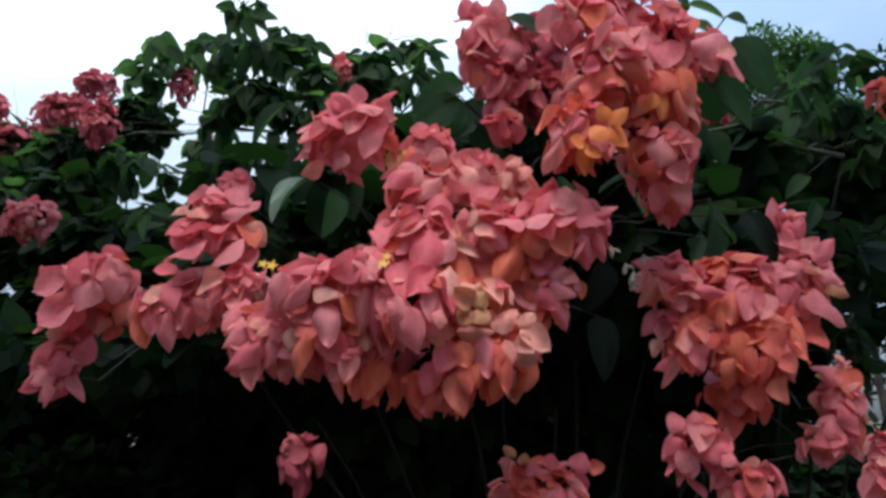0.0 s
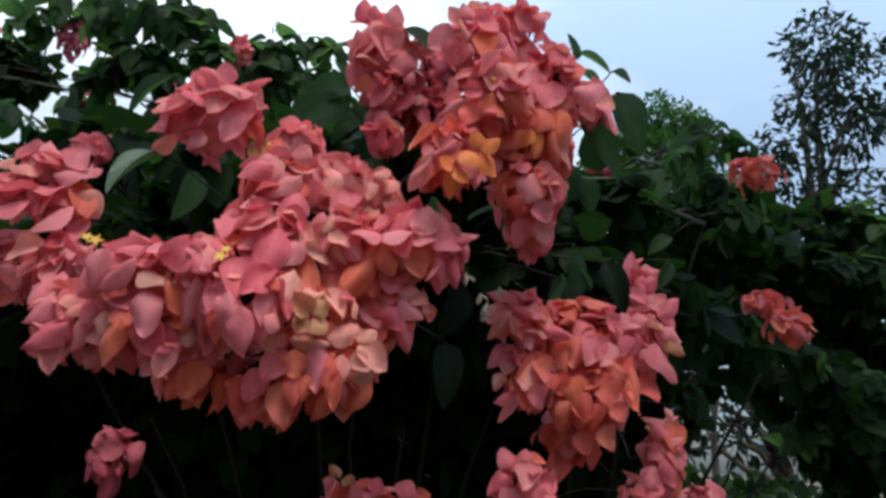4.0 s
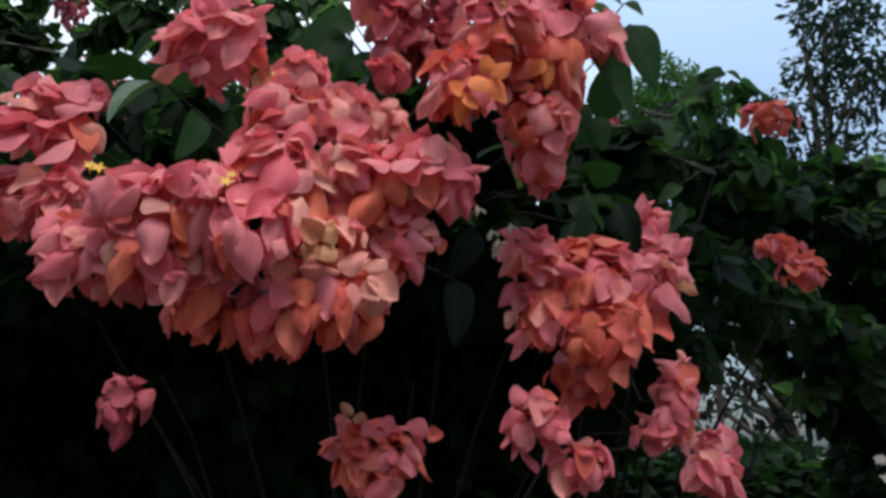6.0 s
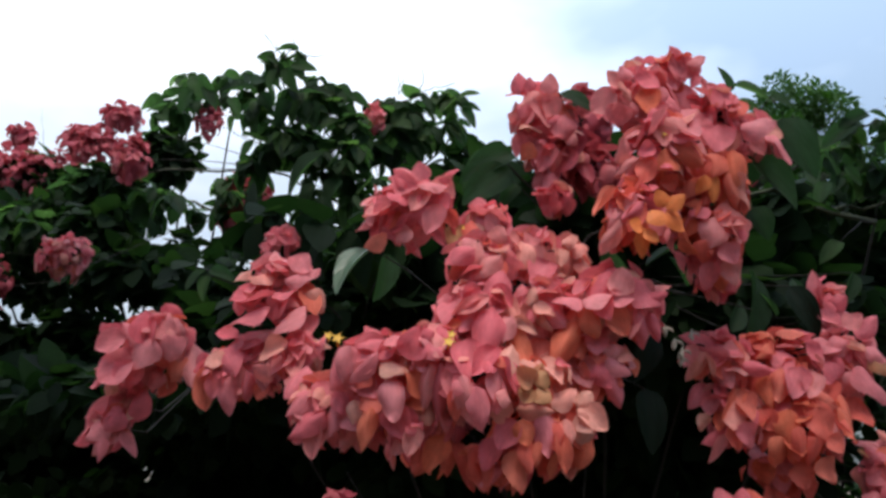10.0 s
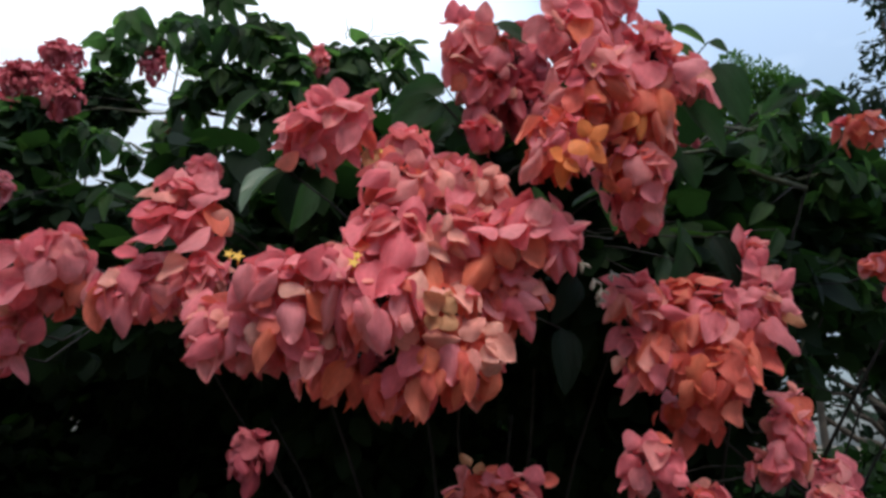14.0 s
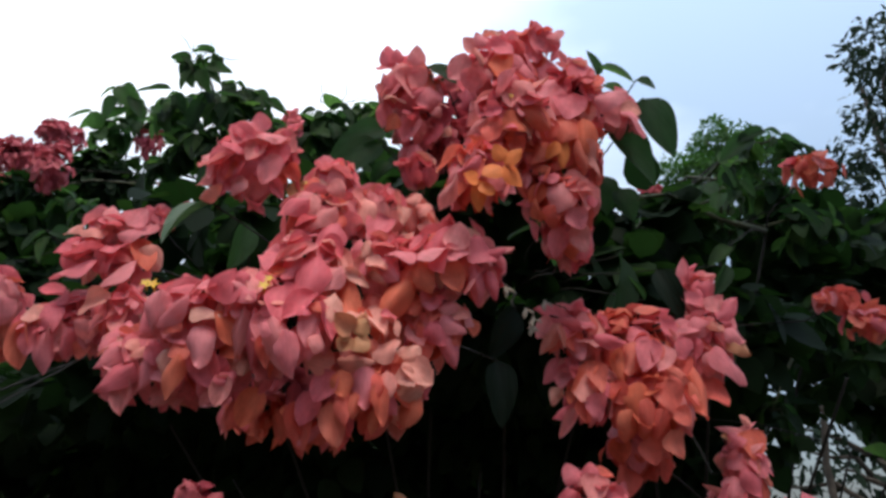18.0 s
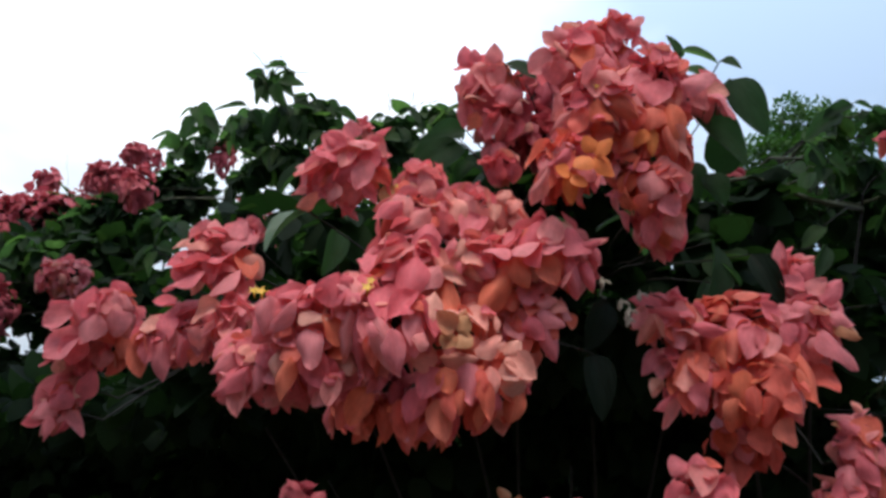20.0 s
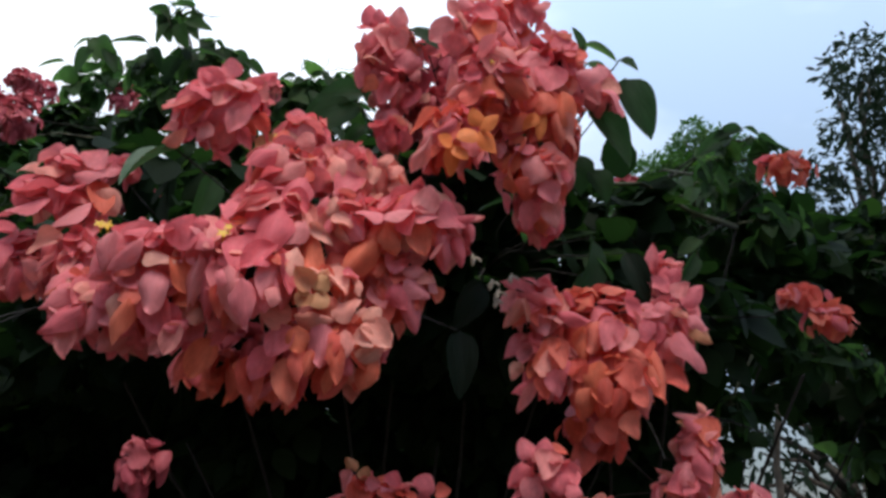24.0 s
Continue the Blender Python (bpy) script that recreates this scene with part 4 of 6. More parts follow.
petal((-0.074, 0.924, 2.005), (-0.102, 0.915, 1.972), 0.69, "pink", (0.00, -0.96, 0.37))
petal((-0.083, 0.924, 1.977), (-0.125, 0.925, 1.955), 0.61, "pink", (-0.03, -1.09, 0.13))
petal((-0.058, 0.930, 2.003), (-0.054, 0.931, 1.969), 0.97, "pink", (-0.04, -0.91, 0.12))
petal((-0.056, 0.923, 1.980), (-0.078, 0.931, 1.937), 0.68, "pink", (0.14, -0.97, 0.19))
petal((-0.104, 0.923, 1.972), (-0.137, 0.938, 1.944), 0.75, "pink", (-0.16, -0.97, 0.30))
petal((-0.114, 0.934, 1.953), (-0.131, 0.946, 1.925), 1.09, "pink", (-0.21, -0.86, 0.42))
petal((-0.143, 0.951, 1.946), (-0.181, 0.956, 1.931), 1.61, "orange", (-0.61, -0.69, 0.44))
petal((-0.150, 0.947, 1.954), (-0.115, 0.950, 1.931), 0.50, "pink", (0.15, -1.11, 0.22))
petal((-0.101, 0.938, 1.964), (-0.109, 0.957, 1.928), 0.73, "pink", (-0.02, -0.87, -0.58))
petal((-0.084, 0.943, 1.960), (-0.096, 0.961, 1.925), 0.71, "pink", (0.09, -0.93, -0.28))
petal((-0.068, 0.944, 1.951), (-0.052, 0.956, 1.924), 0.59, "pink", (-0.02, -0.90, 0.18))
petal((-0.046, 0.951, 1.983), (-0.032, 0.964, 1.958), 0.73, "orange", (-0.10, -0.79, -0.13))
petal((-0.012, 0.980, 1.999), (0.051, 0.976, 1.977), 0.56, "pink", (-0.04, -0.46, 0.81))
petal((-0.001, 0.969, 1.975), (0.039, 0.972, 1.957), 0.70, "pink", (-0.06, -0.82, 0.12))
petal((-0.010, 0.973, 1.971), (0.007, 0.957, 1.922), 0.74, "orange", (0.12, -1.06, 0.27))
petal((-0.027, 0.997, 1.972), (-0.038, 0.983, 1.927), 0.72, "green", (-0.15, -0.95, -0.17))
petal((0.096, 1.091, 2.277), (0.094, 1.074, 2.314), 0.81, "pink", (0.02, -1.00, 0.17))
petal((0.116, 1.078, 2.275), (0.113, 1.065, 2.298), 0.85, "pink", (0.05, -1.17, 0.09))
petal((0.147, 1.069, 2.262), (0.150, 1.053, 2.296), 0.88, "pink", (-0.02, -1.10, 0.14))
petal((0.134, 1.072, 2.269), (0.097, 1.075, 2.243), 0.72, "pink", (-0.01, -1.02, 0.19))
petal((0.140, 1.070, 2.261), (0.145, 1.073, 2.203), 1.00, "pink", (0.20, -0.88, 0.37))
petal((0.112, 1.075, 2.253), (0.094, 1.081, 2.221), 0.81, "pink", (-0.00, -1.06, 0.05))
petal((0.087, 1.093, 2.265), (0.070, 1.135, 2.222), 0.44, "pink", (-0.69, -1.00, 0.08))
petal((0.091, 1.088, 2.237), (0.081, 1.110, 2.207), 0.96, "pink", (-0.56, -0.56, 0.27))
petal((0.169, 1.075, 2.221), (0.111, 1.085, 2.198), 0.61, "pink", (-0.10, -0.94, 0.13))
petal((0.178, 1.077, 2.222), (0.170, 1.080, 2.177), 1.13, "pink", (0.10, -1.01, 0.32))
petal((0.092, 1.096, 2.215), (0.129, 1.082, 2.193), 0.65, "pale", (0.31, -0.51, 1.06))
petal((0.187, 1.092, 2.204), (0.212, 1.096, 2.192), 0.90, "pale", (0.02, -0.66, 0.94))
petal((0.093, 1.096, 2.199), (0.087, 1.120, 2.161), 0.62, "pink", (0.21, -1.07, 0.23))
petal((0.115, 1.092, 2.172), (0.090, 1.109, 2.152), 1.13, "orange", (-0.17, -1.02, 0.33))
petal((0.129, 1.087, 2.169), (0.133, 1.105, 2.122), 0.62, "pink", (-0.01, -1.07, 0.05))
petal((0.159, 1.086, 2.157), (0.148, 1.108, 2.119), 0.56, "pink", (0.04, -0.90, 0.29))
petal((0.182, 1.091, 2.165), (0.192, 1.080, 2.182), 1.26, "pink", (0.03, -1.15, 0.43))
petal((0.218, 1.140, 2.175), (0.178, 1.126, 2.148), 0.52, "pale", (-0.01, -0.64, 0.87))
petal((0.206, 1.098, 2.235), (0.232, 1.089, 2.246), 0.97, "pink", (-0.26, -0.86, -0.32))
petal((0.197, 1.107, 2.209), (0.196, 1.107, 2.155), 0.89, "rose", (0.04, -0.69, -0.24))
petal((0.143, 1.129, 2.126), (0.118, 1.145, 2.105), 0.87, "pink", (-0.22, -0.89, -0.28))
petal((0.157, 1.122, 2.128), (0.148, 1.112, 2.077), 0.57, "pink", (0.02, -1.00, -0.50))
petal((0.153, 1.101, 2.066), (0.134, 1.122, 2.036), 0.87, "pink", (0.07, -0.96, 0.22))
petal((0.172, 1.104, 2.067), (0.173, 1.122, 2.035), 0.83, "pink", (-0.21, -0.79, -0.13))
petal((0.374, 1.003, 2.243), (0.359, 0.985, 2.301), 0.50, "pink", (-0.04, -0.75, 0.20))
petal((0.384, 1.002, 2.248), (0.388, 0.985, 2.282), 1.23, "pink", (0.03, -1.14, 0.38))
petal((0.386, 0.992, 2.270), (0.413, 0.980, 2.278), 0.98, "pink", (-0.16, -0.97, 0.24))
petal((0.395, 1.011, 2.248), (0.413, 0.996, 2.242), 1.90, "pink", (-0.13, -0.89, 0.05))
petal((0.252, 0.953, 2.201), (0.234, 0.943, 2.230), 0.71, "pink", (-0.08, -1.00, 0.17))
petal((0.270, 0.946, 2.213), (0.253, 0.939, 2.234), 0.95, "pink", (0.06, -0.89, 0.18))
petal((0.250, 0.946, 2.212), (0.264, 0.935, 2.173), 0.28, "pale", (-0.06, -0.68, 0.74))
petal((0.316, 0.944, 2.199), (0.274, 0.939, 2.212), 0.85, "pink", (0.10, -1.03, 0.27))
petal((0.314, 0.944, 2.198), (0.323, 0.946, 2.172), 1.17, "pink", (-0.01, -1.10, 0.32))
petal((0.299, 0.943, 2.193), (0.289, 0.938, 2.147), 0.81, "orange", (-0.12, -1.00, 0.40))
petal((0.247, 0.957, 2.192), (0.209, 0.985, 2.179), 1.00, "pink", (-0.13, -1.01, 0.03))
petal((0.252, 0.950, 2.171), (0.245, 0.975, 2.143), 1.12, "pink", (-0.06, -1.18, 0.18))
petal((0.423, 1.003, 2.240), (0.425, 0.994, 2.189), 1.26, "pink", (0.59, -0.73, 0.34))
petal((0.423, 0.990, 2.215), (0.461, 0.981, 2.192), 1.29, "pink", (0.03, -0.92, 0.21))
petal((0.390, 1.021, 2.248), (0.386, 1.014, 2.191), 0.98, "pink", (-0.03, -0.95, -0.52))
petal((0.417, 0.969, 2.136), (0.405, 0.962, 2.090), 1.13, "pink", (0.01, -0.80, 0.28))
petal((0.459, 0.985, 2.134), (0.511, 0.972, 2.141), 0.76, "pink", (-0.06, -0.80, 0.17))
petal((0.525, 1.043, 2.163), (0.558, 1.039, 2.153), 1.24, "pale", (-0.07, -1.15, 0.10))
petal((0.541, 1.048, 2.156), (0.554, 1.022, 2.092), 0.70, "pink", (0.62, -0.51, 0.13))
petal((0.486, 1.007, 2.134), (0.509, 1.017, 2.106), 0.92, "pink", (-0.12, -1.07, 0.19))
petal((0.291, 0.917, 2.058), (0.325, 0.923, 2.037), 0.92, "orange", (-0.21, -0.98, 0.30))
petal((0.286, 0.913, 2.071), (0.262, 0.922, 2.062), 0.95, "pink", (0.04, -0.93, 0.07))
petal((0.277, 0.924, 2.057), (0.262, 0.916, 2.014), 0.69, "orange", (-0.20, -0.85, 0.35))
petal((0.267, 0.929, 2.060), (0.228, 0.958, 2.044), 0.51, "pink", (-0.18, -0.98, 0.22))
petal((0.266, 0.951, 2.041), (0.240, 0.942, 2.018), 0.82, "orange", (0.07, -0.97, 0.16))
petal((0.270, 0.953, 2.037), (0.224, 0.942, 1.983), 0.43, "pink", (0.02, -0.98, 0.21))
petal((0.242, 0.890, 1.979), (0.202, 0.921, 1.924), 0.37, "pink", (-0.22, -1.36, 0.13))
petal((0.217, 0.890, 1.938), (0.186, 0.926, 1.898), 0.38, "pink", (-0.20, -0.97, 0.31))
petal((0.252, 0.887, 1.963), (0.219, 0.891, 1.939), 0.48, "pink", (0.03, -1.04, 0.23))
petal((0.283, 0.887, 1.952), (0.307, 0.875, 1.968), 0.76, "star", (0.14, -1.09, 0.33))
petal((0.284, 0.888, 1.950), (0.309, 0.897, 1.922), 0.83, "star", (0.08, -0.97, 0.39))
petal((0.281, 0.886, 1.954), (0.271, 0.879, 1.978), 0.86, "star", (-0.09, -0.89, 0.11))
petal((0.277, 0.885, 1.947), (0.253, 0.876, 1.928), 0.91, "star", (-0.09, -1.13, 0.27))
petal((0.247, 0.888, 1.923), (0.247, 0.909, 1.885), 0.51, "star", (-0.11, -0.99, 0.08))
petal((0.245, 0.889, 1.920), (0.226, 0.880, 1.929), 1.31, "star", (0.13, -0.78, 0.25))
petal((0.249, 0.889, 1.920), (0.268, 0.890, 1.904), 1.22, "star", (0.20, -0.93, 0.48))
petal((0.372, 0.941, 2.069), (0.362, 0.963, 2.040), 0.87, "orange", (0.01, -1.19, 0.40))
petal((0.408, 0.973, 2.091), (0.395, 0.965, 2.045), 0.97, "orange", (-0.02, -1.12, 0.14))
petal((0.431, 0.971, 2.089), (0.429, 0.964, 2.029), 0.69, "orange", (-0.20, -1.02, 0.09))
petal((0.433, 0.968, 2.046), (0.462, 0.993, 1.997), 0.45, "pale", (0.18, -0.92, 0.02))
petal((0.419, 0.968, 2.046), (0.431, 0.983, 1.993), 0.37, "orange", (-0.18, -1.07, -0.01))
petal((0.398, 0.972, 2.049), (0.395, 0.980, 2.002), 0.41, "star", (-0.01, -1.01, 0.13))
petal((0.390, 0.975, 2.046), (0.368, 0.980, 2.018), 0.62, "star", (-0.07, -0.94, 0.39))
petal((0.373, 0.986, 2.051), (0.344, 0.979, 2.012), 0.68, "orange", (0.18, -1.00, 0.32))
petal((0.388, 0.997, 1.997), (0.357, 0.987, 1.989), 0.99, "pink", (-0.09, -0.57, 0.66))
petal((0.395, 0.991, 1.987), (0.442, 0.990, 1.967), 0.68, "pink", (0.09, -1.15, 0.10))
petal((0.368, 1.000, 1.976), (0.344, 1.016, 1.953), 0.75, "orange", (-0.00, -0.93, 0.05))
petal((0.395, 0.989, 1.976), (0.386, 0.993, 1.929), 1.03, "pink", (-0.06, -0.98, 0.25))
petal((0.433, 0.992, 1.977), (0.433, 0.993, 1.933), 1.30, "pink", (0.55, -0.74, 0.12))
petal((0.384, 0.997, 1.940), (0.382, 1.015, 1.907), 1.28, "orange", (0.17, -0.93, 0.06))
petal((0.410, 0.995, 1.934), (0.424, 1.005, 1.903), 1.01, "pink", (-0.26, -0.99, 0.36))
petal((0.392, 1.019, 1.909), (0.386, 1.043, 1.867), 0.66, "pink", (0.02, -0.89, 0.16))
petal((0.418, 1.014, 1.911), (0.433, 1.028, 1.872), 0.81, "pink", (-0.16, -0.91, 0.23))
petal((0.419, 1.045, 1.902), (0.424, 1.059, 1.866), 0.83, "orange", (0.08, -1.02, -0.28))
petal((0.266, 0.976, 2.258), (0.299, 0.969, 2.262), 0.36, "pale", (-0.08, -0.52, 0.71))
petal((0.321, 0.925, 2.141), (0.289, 0.918, 2.112), 0.92, "pink", (-0.07, -0.92, -0.15))
petal((0.393, 0.992, 2.181), (0.366, 0.988, 2.124), 0.84, "pink", (0.00, -0.94, -0.42))
petal((0.392, 0.982, 2.158), (0.374, 0.976, 2.101), 0.76, "pink", (-0.13, -0.82, 0.00))
petal((0.312, 0.946, 2.036), (0.321, 0.956, 2.011), 0.97, "orange", (-0.10, -0.77, -0.16))
petal((0.438, 1.120, 1.757), (0.372, 1.138, 1.809), 0.26, "pink", (-0.02, -0.53, 0.87))
petal((0.429, 1.118, 1.783), (0.461, 1.115, 1.767), 0.83, "pink", (0.12, -0.99, 0.42))
petal((0.419, 1.118, 1.770), (0.456, 1.112, 1.773), 0.53, "pink", (0.03, -0.81, 0.09))
petal((0.403, 1.122, 1.774), (0.373, 1.152, 1.730), 0.39, "pale", (0.12, -1.15, 0.04))
petal((0.422, 1.119, 1.760), (0.430, 1.129, 1.729), 0.91, "orange", (0.06, -1.10, 0.28))
petal((0.396, 1.114, 1.771), (0.407, 1.117, 1.734), 0.26, "pale", (-0.12, -0.80, 0.23))
petal((0.455, 1.124, 1.754), (0.512, 1.121, 1.744), 0.45, "pink", (-0.13, -0.97, 0.33))
petal((0.476, 1.135, 1.751), (0.429, 1.118, 1.743), 0.56, "pink", (-0.09, -0.55, 1.03))
petal((0.411, 1.174, 1.728), (0.379, 1.183, 1.688), 0.65, "pink", (-0.54, -0.75, 0.09))
petal((0.401, 1.159, 1.673), (0.392, 1.170, 1.644), 0.71, "pale", (0.08, -1.18, -0.14))
petal((0.425, 1.156, 1.725), (0.425, 1.137, 1.687), 0.49, "pink", (-0.07, -1.12, 0.44))
petal((0.462, 1.139, 1.714), (0.422, 1.130, 1.667), 0.39, "orange", (0.02, -1.11, 0.09))
petal((0.459, 1.136, 1.708), (0.466, 1.125, 1.663), 0.72, "orange", (0.07, -1.09, 0.16))
petal((0.506, 1.145, 1.738), (0.507, 1.132, 1.682), 0.53, "orange", (-0.00, -0.98, 0.24))
petal((0.559, 1.123, 1.748), (0.539, 1.116, 1.699), 0.76, "pink", (0.02, -0.84, 0.43))
petal((0.533, 1.134, 1.747), (0.516, 1.131, 1.692), 0.59, "orange", (-0.19, -0.68, 0.24))
petal((0.586, 1.139, 1.742), (0.567, 1.124, 1.698), 0.85, "pink", (0.16, -1.08, 0.27))
petal((0.453, 1.122, 1.657), (0.462, 1.135, 1.615), 0.78, "pink", (0.03, -0.98, 0.33))
petal((0.435, 1.136, 1.654), (0.442, 1.147, 1.614), 0.72, "orange", (0.08, -1.11, 0.21))
petal((0.425, 1.149, 1.637), (0.402, 1.172, 1.591), 0.35, "pink", (0.10, -0.91, 0.19))
petal((0.486, 1.146, 1.678), (0.503, 1.142, 1.645), 0.95, "orange", (-0.02, -0.86, -0.42))
petal((0.528, 1.127, 1.677), (0.522, 1.129, 1.617), 0.69, "orange", (-0.15, -0.80, 0.18))
petal((0.536, 1.112, 1.647), (0.535, 1.128, 1.594), 0.48, "orange", (0.02, -1.08, 0.38))
petal((0.515, 1.135, 1.631), (0.510, 1.155, 1.582), 0.67, "orange", (0.22, -1.02, 0.29))
petal((0.559, 1.111, 1.630), (0.549, 1.131, 1.586), 0.49, "orange", (-0.08, -0.78, 0.34))
petal((0.574, 1.120, 1.679), (0.579, 1.115, 1.627), 0.86, "orange", (-0.09, -0.84, 0.27))
petal((0.586, 1.121, 1.633), (0.606, 1.122, 1.608), 1.04, "orange", (0.06, -0.95, 0.15))
petal((0.663, 1.235, 1.740), (0.661, 1.183, 1.632), 0.33, "orange", (-0.06, -0.92, 0.22))
petal((0.627, 1.173, 1.733), (0.598, 1.157, 1.683), 0.79, "orange", (-0.11, -0.75, 0.20))
petal((0.711, 1.221, 1.761), (0.764, 1.234, 1.699), 0.66, "pink", (0.59, -0.83, 0.24))
petal((0.713, 1.223, 1.751), (0.707, 1.243, 1.707), 0.76, "pink", (0.13, -0.96, 0.33))
petal((0.700, 1.259, 1.704), (0.716, 1.218, 1.662), 0.67, "orange", (-0.17, -1.04, 0.17))
petal((0.727, 1.324, 1.903), (0.717, 1.319, 1.973), 0.35, "pink", (-0.64, -0.68, -0.09))
petal((0.742, 1.317, 1.890), (0.764, 1.303, 1.917), 0.98, "pink", (0.38, -1.10, 0.27))
petal((0.709, 1.244, 1.843), (0.678, 1.256, 1.876), 0.67, "pink", (0.11, -0.89, 0.26))
petal((0.715, 1.242, 1.841), (0.743, 1.227, 1.860), 0.89, "pink", (-0.34, -1.12, 0.32))
petal((0.691, 1.223, 1.791), (0.652, 1.242, 1.818), 0.65, "pink", (-0.10, -0.74, 0.50))
petal((0.710, 1.225, 1.812), (0.670, 1.224, 1.787), 0.82, "pink", (0.15, -0.93, 0.12))
petal((0.730, 1.229, 1.815), (0.763, 1.211, 1.851), 0.65, "pink", (-0.01, -1.01, 0.09))
petal((0.737, 1.225, 1.795), (0.771, 1.223, 1.773), 0.80, "pink", (-0.03, -0.97, 0.29))
petal((0.741, 1.226, 1.776), (0.780, 1.222, 1.752), 0.70, "green", (0.16, -0.99, 0.17))
petal((0.609, 1.148, 1.763), (0.585, 1.139, 1.793), 0.77, "pink", (0.05, -1.07, 0.07))
petal((0.609, 1.148, 1.756), (0.626, 1.155, 1.724), 1.04, "pink", (0.14, -1.04, 0.24))
petal((0.577, 1.139, 1.599), (0.597, 1.144, 1.559), 0.88, "orange", (0.08, -1.13, 0.30))
petal((0.546, 1.162, 1.590), (0.557, 1.171, 1.550), 0.89, "orange", (0.06, -0.86, -0.25))
petal((0.606, 1.253, 1.565), (0.603, 1.264, 1.526), 0.60, "orange", (-0.09, -1.11, -0.33))
petal((0.536, 1.261, 1.552), (0.515, 1.229, 1.497), 0.61, "orange", (-0.11, -0.74, -0.27))
petal((0.553, 1.246, 1.581), (0.555, 1.257, 1.537), 0.70, "orange", (-0.06, -0.84, -0.14))
petal((0.423, 1.168, 1.517), (0.408, 1.173, 1.547), 1.03, "pink", (0.14, -0.95, 0.27))
petal((0.439, 1.159, 1.518), (0.445, 1.158, 1.548), 0.92, "pink", (-0.03, -1.01, 0.29))
petal((0.452, 1.154, 1.530), (0.438, 1.135, 1.490), 0.90, "pink", (-0.01, -0.96, 0.09))
petal((0.476, 1.159, 1.514), (0.489, 1.153, 1.485), 0.88, "pink", (-0.20, -1.20, 0.17))
petal((0.423, 1.162, 1.503), (0.391, 1.179, 1.473), 0.66, "pink", (0.16, -0.86, 0.10))
petal((0.460, 1.151, 1.496), (0.463, 1.146, 1.466), 1.14, "pink", (-0.18, -0.90, 0.28))
petal((0.429, 1.157, 1.486), (0.413, 1.166, 1.455), 0.97, "pink", (-0.16, -0.87, 0.24))
petal((0.474, 1.153, 1.478), (0.500, 1.148, 1.469), 0.97, "pink", (0.16, -0.96, 0.33))
petal((0.770, 1.306, 1.579), (0.746, 1.316, 1.553), 0.86, "pink", (0.04, -1.11, 0.19))
petal((0.803, 1.322, 1.631), (0.790, 1.328, 1.651), 0.61, "pale", (-0.08, -0.90, 0.10))
petal((0.799, 1.316, 1.623), (0.790, 1.293, 1.573), 0.84, "orange", (-0.18, -0.92, 0.36))
petal((0.775, 1.302, 1.558), (0.792, 1.300, 1.504), 0.76, "pink", (0.18, -0.87, 0.04))
petal((0.767, 1.313, 1.508), (0.712, 1.298, 1.491), 0.74, "pink", (-0.08, -1.06, 0.22))
petal((0.755, 1.316, 1.538), (0.737, 1.300, 1.501), 0.95, "pink", (-0.26, -1.00, 0.25))
petal((0.793, 1.301, 1.577), (0.803, 1.295, 1.537), 0.82, "pink", (-0.11, -0.98, 0.36))
petal((0.766, 1.342, 1.622), (0.769, 1.316, 1.598), 1.01, "green", (0.01, -0.72, -0.18))
petal((0.142, 1.193, 1.484), (0.125, 1.192, 1.503), 0.71, "green", (0.05, -0.95, 0.18))
petal((0.152, 1.181, 1.471), (0.159, 1.179, 1.490), 1.01, "green", (0.15, -1.06, 0.14))
petal((0.198, 1.203, 1.465), (0.206, 1.202, 1.487), 1.86, "pink", (0.09, -1.09, 0.27))
petal((0.245, 1.209, 1.459), (0.262, 1.209, 1.485), 1.16, "pink", (0.13, -0.99, 0.23))
petal((0.171, 1.183, 1.455), (0.165, 1.177, 1.476), 1.09, "pink", (0.11, -0.91, 0.04))
petal((0.275, 1.239, 1.457), (0.298, 1.229, 1.464), 0.95, "orange", (-0.16, -0.84, 0.27))
# sepals of the shaded low bloom, darkened by tone
petal((-0.334, 1.513, 1.510), (-0.319, 1.515, 1.539), 0.91, "rose", (-0.25, -1.16, 0.22))
petal((-0.293, 1.508, 1.480), (-0.317, 1.505, 1.522), 0.80, "rose", (-0.12, -0.94, 0.23))
petal((-0.275, 1.520, 1.481), (-0.252, 1.535, 1.516), 0.83, "rose", (0.06, -1.14, 0.30))
petal((0.071, 0.894, 1.693), (0.052, 0.877, 1.714), 0.85, "green", (-0.17, -1.13, 0.16))
petal((0.074, 0.894, 1.693), (0.090, 0.887, 1.710), 1.05, "green", (-0.04, -1.23, 0.28))
petal((0.070, 0.895, 1.689), (0.058, 0.895, 1.670), 1.31, "green", (-0.10, -0.91, 0.40))
petal((0.077, 0.895, 1.689), (0.093, 0.892, 1.671), 1.32, "green", (0.14, -0.92, 0.29))
petal((0.069, 0.895, 1.693), (0.057, 0.885, 1.692), 1.90, "green", (0.09, -0.85, 0.23))
petal((0.101, 0.919, 1.663), (0.131, 0.912, 1.689), 0.71, "pale", (0.06, -1.00, 0.44))
petal((0.139, 0.942, 1.665), (0.178, 0.939, 1.638), 0.72, "pale", (-0.08, -1.03, 0.34))
petal((0.135, 0.932, 1.655), (0.154, 0.929, 1.633), 0.95, "pale", (0.03, -1.16, 0.34))
petal((0.141, 0.947, 1.668), (0.159, 0.939, 1.687), 0.91, "pale", (-0.01, -1.02, 0.28))
petal((0.117, 0.922, 1.649), (0.123, 0.918, 1.616), 0.72, "pale", (0.02, -1.18, 0.46))
